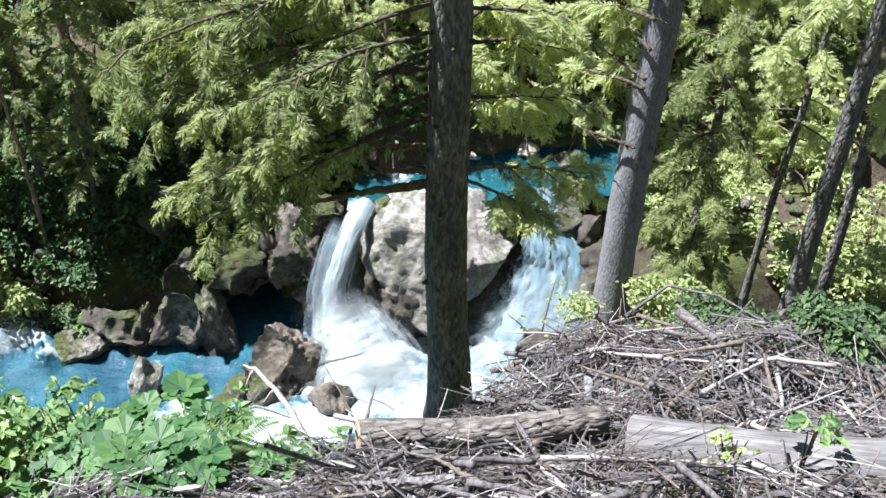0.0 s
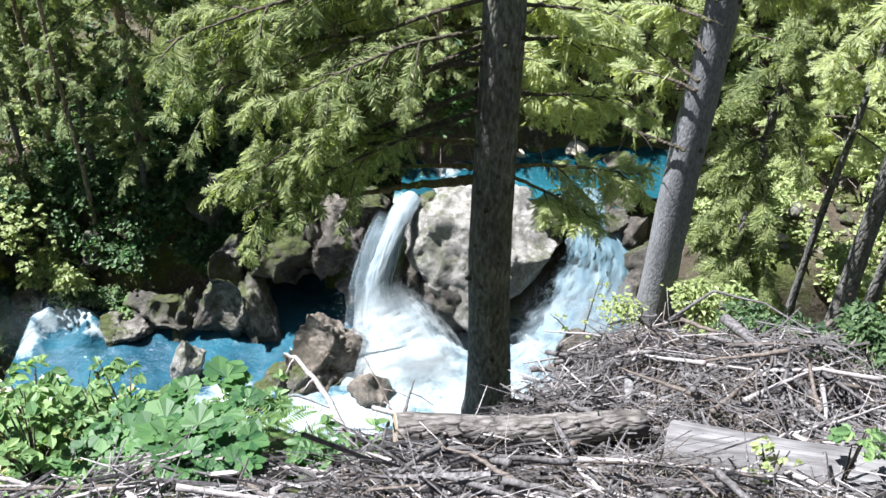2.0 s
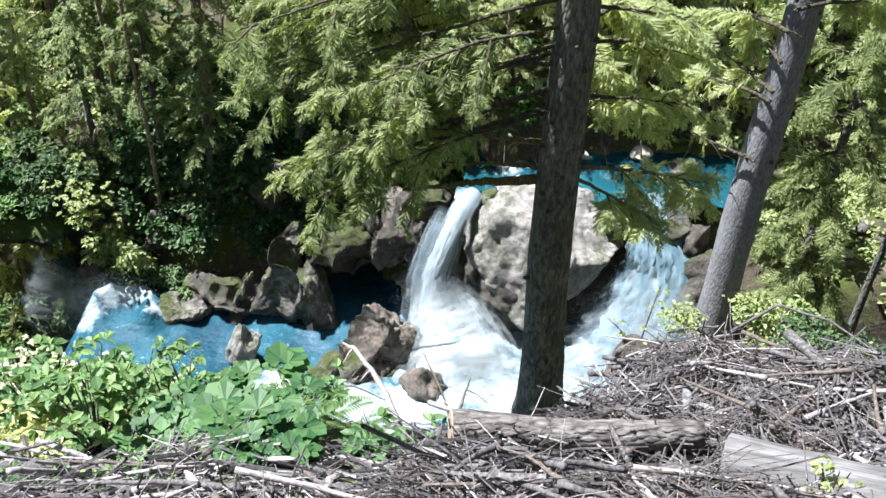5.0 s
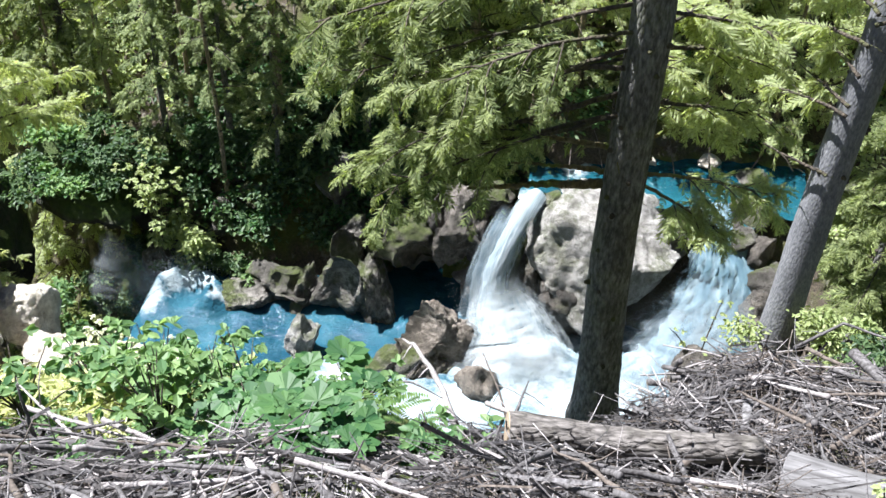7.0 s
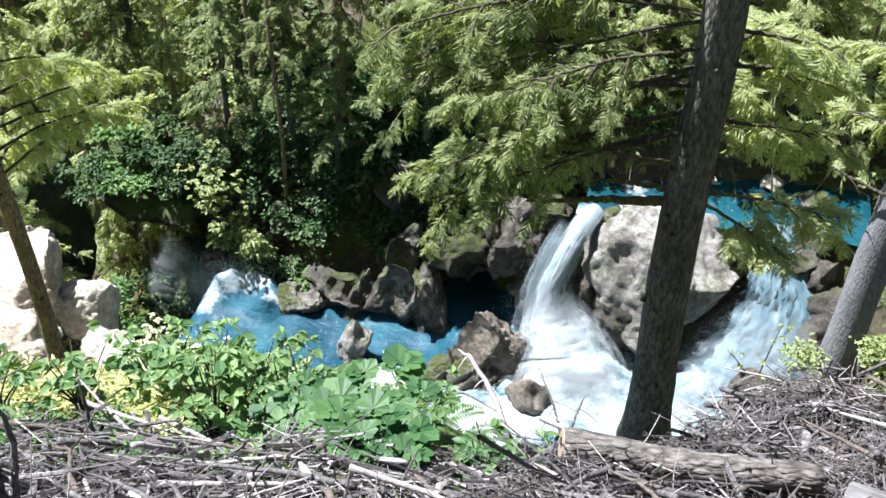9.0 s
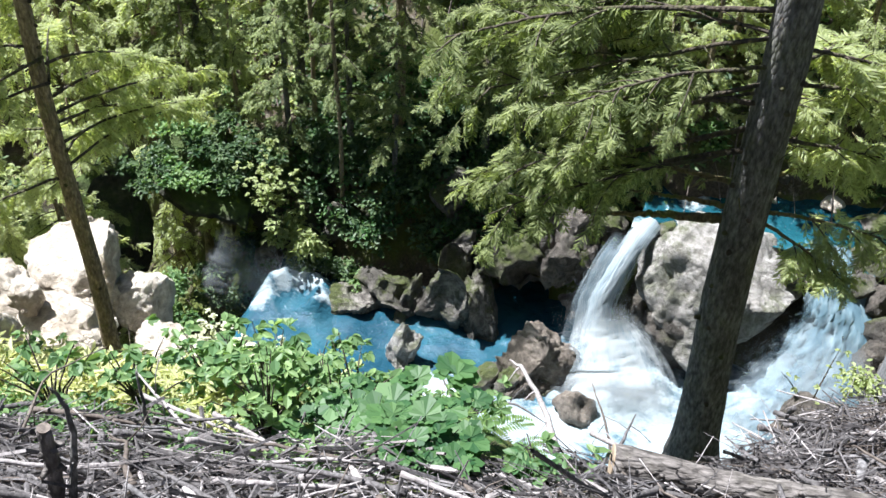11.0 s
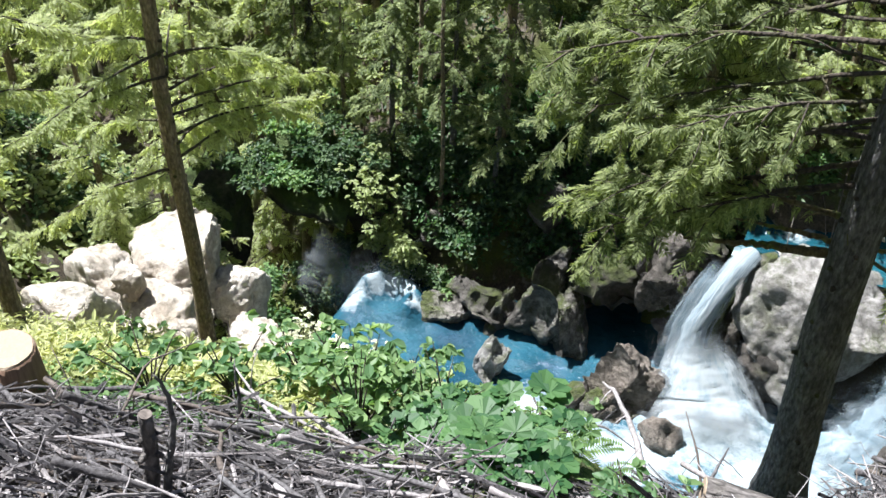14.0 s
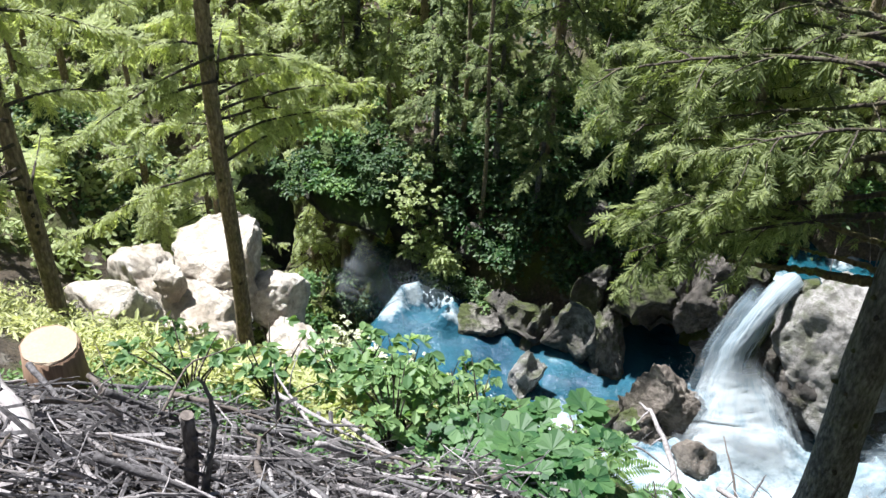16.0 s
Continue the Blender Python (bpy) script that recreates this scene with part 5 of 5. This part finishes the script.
# leafy undergrowth, too fine to count
for name, label, mat, n, box, size, seed in [
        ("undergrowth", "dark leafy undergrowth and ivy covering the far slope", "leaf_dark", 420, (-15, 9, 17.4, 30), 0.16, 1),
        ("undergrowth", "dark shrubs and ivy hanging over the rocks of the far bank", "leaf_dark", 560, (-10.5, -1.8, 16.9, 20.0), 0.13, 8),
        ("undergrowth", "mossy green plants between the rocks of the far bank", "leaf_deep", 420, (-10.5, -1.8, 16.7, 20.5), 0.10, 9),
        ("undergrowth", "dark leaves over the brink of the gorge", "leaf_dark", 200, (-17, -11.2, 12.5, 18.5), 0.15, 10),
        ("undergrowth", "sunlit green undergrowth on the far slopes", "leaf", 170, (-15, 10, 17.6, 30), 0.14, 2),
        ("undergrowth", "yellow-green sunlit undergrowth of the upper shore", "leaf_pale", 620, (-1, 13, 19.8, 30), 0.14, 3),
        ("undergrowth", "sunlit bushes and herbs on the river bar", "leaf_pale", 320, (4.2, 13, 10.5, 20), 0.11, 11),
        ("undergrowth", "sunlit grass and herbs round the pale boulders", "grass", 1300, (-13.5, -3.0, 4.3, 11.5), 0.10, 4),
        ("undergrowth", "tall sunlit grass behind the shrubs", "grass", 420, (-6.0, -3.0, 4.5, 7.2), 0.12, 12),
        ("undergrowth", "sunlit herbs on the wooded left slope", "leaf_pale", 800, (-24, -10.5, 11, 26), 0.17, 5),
        ("undergrowth", "low green herbs on the near bank", "leaf", 120, (2.6, 9, 7.5, 14), 0.08, 6),
        ("undergrowth", "small herbs along the lip of the near bank", "leaf", 300, (-5.8, -1.6, 3.5, 7.0), 0.055, 7)]:
    rng = np.random.default_rng(900 + seed)
    bag = Bag()
    for _ in range(n):
        x, y = rng.uniform(box[0], box[1]), rng.uniform(box[2], box[3])
        z = gz(x, y)
        if z < 0.9 or (-13.2 < x < -9.2 and y < 19.6) or (x > -1.6 and 15 < y < 20 and z < 3.3):
            continue
        if seed in (8, 9, 10):
            z += rng.random() * max(0.0, gz(x, y + 0.4) - z)
        r = rng.uniform(0.25, 0.6) * size / 0.13
        leaf_cloud(bag, (x, y, z + 0.05), (r, r, r * 0.7), 46, size, rng, NARROW if seed in (4, 6, 12) else LEAF)
    thing(name, label, "undergrowth", kind="stuff", me=bag.mesh(name, mat))

# ferns
def fern(at, seed, n=8, ln=0.32):
    rng = np.random.default_rng(seed)
    root = thing("fern", "bright green fern among the brushwood", "fern", "ferns", at=at)
    for i in range(n):
        a = rng.uniform(0, 6.28)
        rows = []
        s = np.linspace(0.05, 1, 16)
        L = ln * rng.uniform(0.75, 1.1)
        P = np.stack([math.cos(a) * L * s, math.sin(a) * L * s, L * (0.9 * s - 0.75 * s * s)], -1)
        side = np.array([-math.sin(a), math.cos(a), 0])
        for p, t in zip(P, s):
            for sd in (-1, 1):
                rows.append((p, side * sd + np.array([math.cos(a), math.sin(a), -0.2]) * 0.35, L * 0.26 * math.sin(min(1, 1.25 - t) * 1.9) + 0.01, L * 0.055, (0, 0, 1)))
        part("frond", mesh_from("frond", *diamonds(rows), mat="fern"), root)


for i, (x, y) in enumerate([(-1.2, 5.05), (-1.0, 5.3), (-1.45, 5.35), (-1.75, 5.05), (-1.6, 5.6)]):
    fern((x, y, gz(x, y) + 0.03), 40 + i)


# ---- logs, stump and brushwood of the near bank ----
def log(name, label, a, b, r0, r1, mat, seed, end="cut", sides=24, rough=0.02):
    a, b = np.array(a, float), np.array(b, float)
    rng = np.random.default_rng(seed)
    root = thing(name, label, "log")
    L = float(np.linalg.norm(b - a))
    root.matrix_world = Matrix.Translation(a) @ Vector(b - a).to_track_quat("Z", "Y").to_matrix().to_4x4()
    s = np.linspace(0, 1, 18)
    P = np.stack([0.012 * np.sin(s * 7 + seed), 0.012 * np.cos(s * 5 + seed), s * L], -1)
    part("log_body", Bag().add(*tube(P, r0 + (r1 - r0) * s, sides, rng, rough)).mesh("log_body", mat, True), root)
    part("cut_face", Bag().add(*tube([P[0] + (0, 0, -0.006), P[0] + (0, 0, 0.004)], [r0 * 0.96, r0 * 0.96], sides)).mesh("cut_face", end), root, "pale sawn end")
    for k in range(7):
        t, w = rng.uniform(0.1, 0.9), rng.uniform(0, 6.28)
        o = np.array([math.cos(w), math.sin(w), 0])
        c = np.array([0, 0, L * t]) + o * (r0 + (r1 - r0) * t) * 0.9
        part("knot", Bag().add(*tube([c, c + o * rng.uniform(0.02, 0.06)], [0.022, 0.012], 7)).mesh("knot", mat, True), root)
    return root


log("fallen_log", "brown barked spruce log lying in the brushwood", (-0.47, 4.85, 11.17), (1.25, 5.15, 11.03), 0.12, 0.1, "log_bark", 1, rough=0.035)
log("sawn_log", "thick silver-grey debarked sawn log", (1.33, 4.66, 11.38), (3.6, 3.95, 11.9), 0.19, 0.175, "silver", 2, "silver")
log("sawn_log", "short grey log end under the twigs", (-0.62, 4.46, 11.1), (-0.2, 4.6, 11.0), 0.1, 0.1, "log", 3)
log("pale_log", "bleached log beside the stump", (-4.5, 2.72, 12.3), (-3.72, 2.33, 12.66), 0.085, 0.06, "bleached", 4)
log("old_log", "weathered grey log under the shrubs", (-3.3, 3.75, 11.55), (-2.2, 4.1, 11.3), 0.06, 0.05, "dry", 5)
log("old_log", "grey log below the ferns", (-1.5, 4.25, 11.25), (-0.7, 4.75, 11.05), 0.075, 0.06, "dry", 6)

log("sawn_sapling", "dark sawn-off sapling stem", (-2.89, 2.6, 13.07), (-2.96, 2.55, 12.3), 0.034, 0.046, "log_bark", 7, "log", 14, 0.08)

stump = thing("tree_stump", "freshly sawn tree stump with a pale top", "stump", at=(-5.42, 3.87, gz(-5.42, 3.87)))
rng = np.random.default_rng(8)
h = 11.2 - gz(-5.42, 3.87)
P = [(0, 0, -0.3), (0, 0, 0.0), (0.0, 0.0, h * 0.4), (0.01, 0, h)]
part("stump_body", Bag().add(*tube(P, [0.30, 0.27, 0.23, 0.215], 26, rng, 0.03)).mesh("stump_body", "stump", True), stump, "reddish brown stump side")
part("sawn_top", Bag().add(*tube([(0.01, 0, h - 0.002), (0.01, 0, h + 0.012)], [0.208, 0.2], 26, rng, 0.02)).mesh("sawn_top", "cut"), stump, "pale sawn top")


def stick(name, label, pts, r, mat, seed, group=""):
    P = np.asarray(pts, float)
    ob = thing(name, label, "branch", group, at=tuple(P[0]), me=branch_mesh(name, P - P[0], r, mat, seed, 2))
    return ob


STICKS = [
    ("bleached_pole", "long bleached pole leaning on the brushwood", [(2.05, 6.55, 10.78), (2.5, 5.64, 10.98), (2.75, 5.2, 10.95)], 0.045, "dry"),
    ("birch_branch", "white bare branch standing up before the pool", [(-0.95, 5.65, 10.15), (-1.15, 6.0, 10.22), (-1.42, 6.3, 10.3), (-1.58, 6.52, 10.12)], 0.034, "bleached"),
    ("dead_branch", "thin dead stick standing up against the white water", [(-0.47, 5.25, 10.65), (-0.62, 5.5, 10.85), (-0.78, 5.73, 10.95)], 0.014, "log"),
    ("dead_branch", "short dead stick beside the log", [(-0.5, 5.28, 10.55), (-0.45, 5.6, 10.62), (-0.42, 5.92, 10.52)], 0.02, "dry"),
    ("dead_branch", "dark broken stick at the edge of the pool", [(-1.85, 5.85, 9.9), (-1.95, 6.05, 10.0), (-2.1, 6.2, 10.05)], 0.02, "log"),
    ("dead_branch", "curved grey branch before the foam", [(-1.75, 5.95, 10.0), (-1.4, 5.95, 10.25), (-1.05, 5.85, 10.2)], 0.016, "dry"),
    ("dead_branch", "long straight grey stick", [(-1.25, 4.65, 11.12), (-0.8, 4.7, 11.12), (-0.42, 4.72, 11.08)], 0.014, "dry"),
    ("dead_branch", "arched pale branch over the brushwood", [(1.75, 7.1, 10.2), (2.1, 7.2, 10.48), (2.5, 7.0, 10.55), (2.92, 6.3, 10.75)], 0.018, "dry"),
    ("dead_branch", "grey branch lying behind the sawn log", [(1.6, 5.14, 10.98), (1.9, 5.12, 11.02), (2.18, 5.12, 11.12)], 0.045, "log"),
    ("dead_branch", "upright grey branch in the brushwood", [(2.2, 5.15, 10.9), (2.28, 5.5, 11.05), (2.37, 5.86, 11.15)], 0.035, "dry"),
    ("dead_branch", "pale crooked branch in the brushwood", [(2.1, 4.95, 11.1), (2.5, 5.15, 11.2), (2.9, 5.3, 11.28)], 0.02, "dry"),
    ("sawn_sapling", "thin curved dark stem beside the sawn sapling", [(-2.88, 2.58, 12.35), (-2.83, 2.61, 12.7), (-2.78, 2.64, 13.0), (-2.79, 2.65, 13.2), (-2.83, 2.63, 13.33)], 0.026, "bark"),
    ("sawn_sapling", "dark broken stem among the shrubs", [(-3.37, 3.86, 11.2), (-3.35, 3.87, 11.6), (-3.38, 3.9, 11.95)], 0.024, "bark"),
    ("dead_branch", "long grey branch on the near litter", [(-3.85, 2.35, 12.2), (-3.9, 2.95, 11.95), (-3.85, 3.6, 11.65)], 0.03, "dry"),
    ("dead_branch", "thin arched stem over the shrubs", [(-3.9, 3.3, 11.7), (-4.1, 3.9, 11.65), (-3.9, 4.3, 11.6)], 0.012, "log"),
    ("dead_branch", "leafy brown branch on the litter", [(-2.2, 3.95, 11.4), (-2.45, 3.9, 11.58), (-2.7, 3.78, 11.62)], 0.02, "log")]
for i, (nm, lab, pts, r, m) in enumerate(STICKS):
    stick(nm, lab, pts, r, m, 700 + i)


def litter(name, label, n, place, lo, hi, r_lo, r_hi, seed, mat, lift, steep=0.22):
    """Dry twigs lying criss-cross over the ground; each bends once or twice."""
    rng = np.random.default_rng(seed)
    bag = Bag()
    for _ in range(n):
        x, y = place(rng)
        ln = lo + (hi - lo) * rng.random() ** 2
        a, tilt = rng.uniform(0, 6.28), rng.normal(0, steep)
        d = np.array([math.cos(a), math.sin(a), 0]) * ln / 2
        z0, z1 = gz(x - d[0], y - d[1]), gz(x + d[0], y + d[1])
        up = lift * rng.random() ** 1.3 * (0.55 + 0.6 * math.sin(x * 3.1 + y) * math.sin(y * 3.7 - x) + 0.25)
        A = np.array([x - d[0], y - d[1], z0 + up - tilt * ln / 2])
        B = np.array([x + d[0], y + d[1], z1 + up + tilt * ln / 2])
        M = (A + B) / 2 + rng.normal(0, 0.025, 3) * ln
        r = r_lo + (r_hi - r_lo) * rng.random() ** 3.0
        V, Q, T = tube([A, M, B], [r, r * 0.85, r * 0.4], 4, caps=False)
        bag.add(V, Q)
    return thing(name, label, "brushwood", kind="stuff", me=bag.mesh(name, mat))


def pile(rng):
    while True:
        x, y = rng.uniform(-0.7, 4.4), rng.uniform(3.3, 8.3)
        if y < min(brink(x), 7.7 + 0.3 * min(x, 2.5)) and (x > 0.3 or y < 5.6) and not (x > 3.0 and y > 6.2) and not (x > 1.25 and abs(y - 4.62 + 0.31 * (x - 1.33)) < 0.33 + 0.1 * rng.random()) and not (x < 1.3 and abs(y - 4.8 - 0.17 * x) < 0.22 + 0.14 * rng.random()):
            return x, y


def brink(x):
    return float(np.interp(x, EDGE_X, EDGE_Y))


def tree_foot(rng):
    x = rng.uniform(-0.75, 1.6)
    return x, rng.uniform(4.9, brink(x) + 0.15)


def near_left(rng):
    while True:
        x, y = rng.uniform(-5.6, -0.6), rng.uniform(1.8, 4.6)
        if y < 3.7 + 0.25 * (x + 5) + (0.4 if x > -2 else 0):
            return x, y


litter("brushwood", "heap of dry brown and grey twigs", 5200, pile, 0.15, 0.9, 0.003, 0.017, 31, "dry", 0.4, 0.4)
litter("brushwood", "reddish brown dead twigs in the heap", 2600, pile, 0.15, 0.8, 0.0025, 0.009, 32, "log", 0.34, 0.4)
litter("brushwood", "dry twigs and bark round the foot of the spruce", 2300, tree_foot, 0.15, 0.8, 0.003, 0.016, 38, "dry", 0.26, 0.35)
litter("brushwood", "dry twigs on the near bank", 2600, near_left, 0.15, 0.9, 0.003, 0.019, 34, "dry", 0.18, 0.35)
litter("brushwood", "pale bleached twigs on the near bank", 900, near_left, 0.2, 0.9, 0.004, 0.016, 39, "bleached", 0.2, 0.3)
litter("brushwood", "pale bleached twigs in the heap", 900, pile, 0.2, 0.8, 0.003, 0.011, 40, "bleached", 0.42, 0.4)
litter("brushwood", "brown twigs and bark bits on the near bank", 1100, near_left, 0.1, 0.6, 0.003, 0.010, 35, "log", 0.10)
litter("brushwood", "dead sticks on the far slope", 500, lambda r: (r.uniform(-14, 8), r.uniform(18, 25)), 0.5, 2.2, 0.008, 0.03, 37, "log", 0.3)

# single dead branches on top of the litter, a few shapes repeated
KINDS = []
rng = np.random.default_rng(61)
for k in range(8):
    L = rng.uniform(0.5, 1.3)
    P = np.array([(-L / 2, 0, 0), (-L / 6, rng.normal(0, 0.02), rng.normal(0, 0.012)), (L / 5, rng.normal(0, 0.025), rng.normal(0, 0.015)), (L / 2, rng.normal(0, 0.03), 0)])
    KINDS.append(branch_mesh("dead_branch", P, rng.uniform(0.01, 0.026), ["dry", "bleached", "dry", "bleached", "silver", "log", "log", "dry"][k], 800 + k, 3))
for n, place, lift in ((170, pile, 0.36), (110, near_left, 0.22)):
    for i in range(n):
        x, y = place(rng)
        slope = math.degrees(math.atan(-(gz(x, y + 0.2) - gz(x, y - 0.2)) / 0.4))
        ob = thing("dead_branch", "dry bare branch lying on the brushwood", "branch", "dead branches of the heap", me=KINDS[int(rng.integers(0, 8))])
        ob.matrix_world = pose(x, y, gz(x, y) + rng.uniform(0.05, lift), -slope) @ pose(0, 0, 0, rng.uniform(0, 360), rng.normal(0, 9), rng.uniform(0, 360))


# broken splinters and chips of pale wood
CHIPS = []
for k in range(6):
    L, w = rng.uniform(0.22, 0.5), rng.uniform(0.018, 0.035)
    P = np.array([(-L / 2, 0, 0), (-L / 3, 0, 0.004), (0, rng.normal(0, 0.01), 0.01), (L / 3, rng.normal(0, 0.015), 0.004), (L / 2, rng.normal(0, 0.02), 0)])
    V, Q, T = tube(P, np.array([0.5, 1.0, 0.95, 0.7, 0.12]) * w, 7, rng, 0.15)
    V[:, 2] *= 0.45
    CHIPS.append(mesh_from("wood_splinter", V, Q, T, "bleached" if k < 3 else "silver"))
for n, place, lift in ((60, pile, 0.3), (70, near_left, 0.16)):
    for i in range(n):
        x, y = place(rng)
        slope = math.degrees(math.atan(-(gz(x, y + 0.2) - gz(x, y - 0.2)) / 0.4))
        ob = thing("wood_splinter", "broken pale splinter of wood on the brushwood", "splinter", "wood splinters", me=CHIPS[int(rng.integers(0, 6))])
        ob.matrix_world = pose(x, y, gz(x, y) + rng.uniform(0.04, lift), -slope) @ pose(0, 0, 0, rng.normal(0, 20), rng.normal(0, 12), rng.uniform(0, 360))
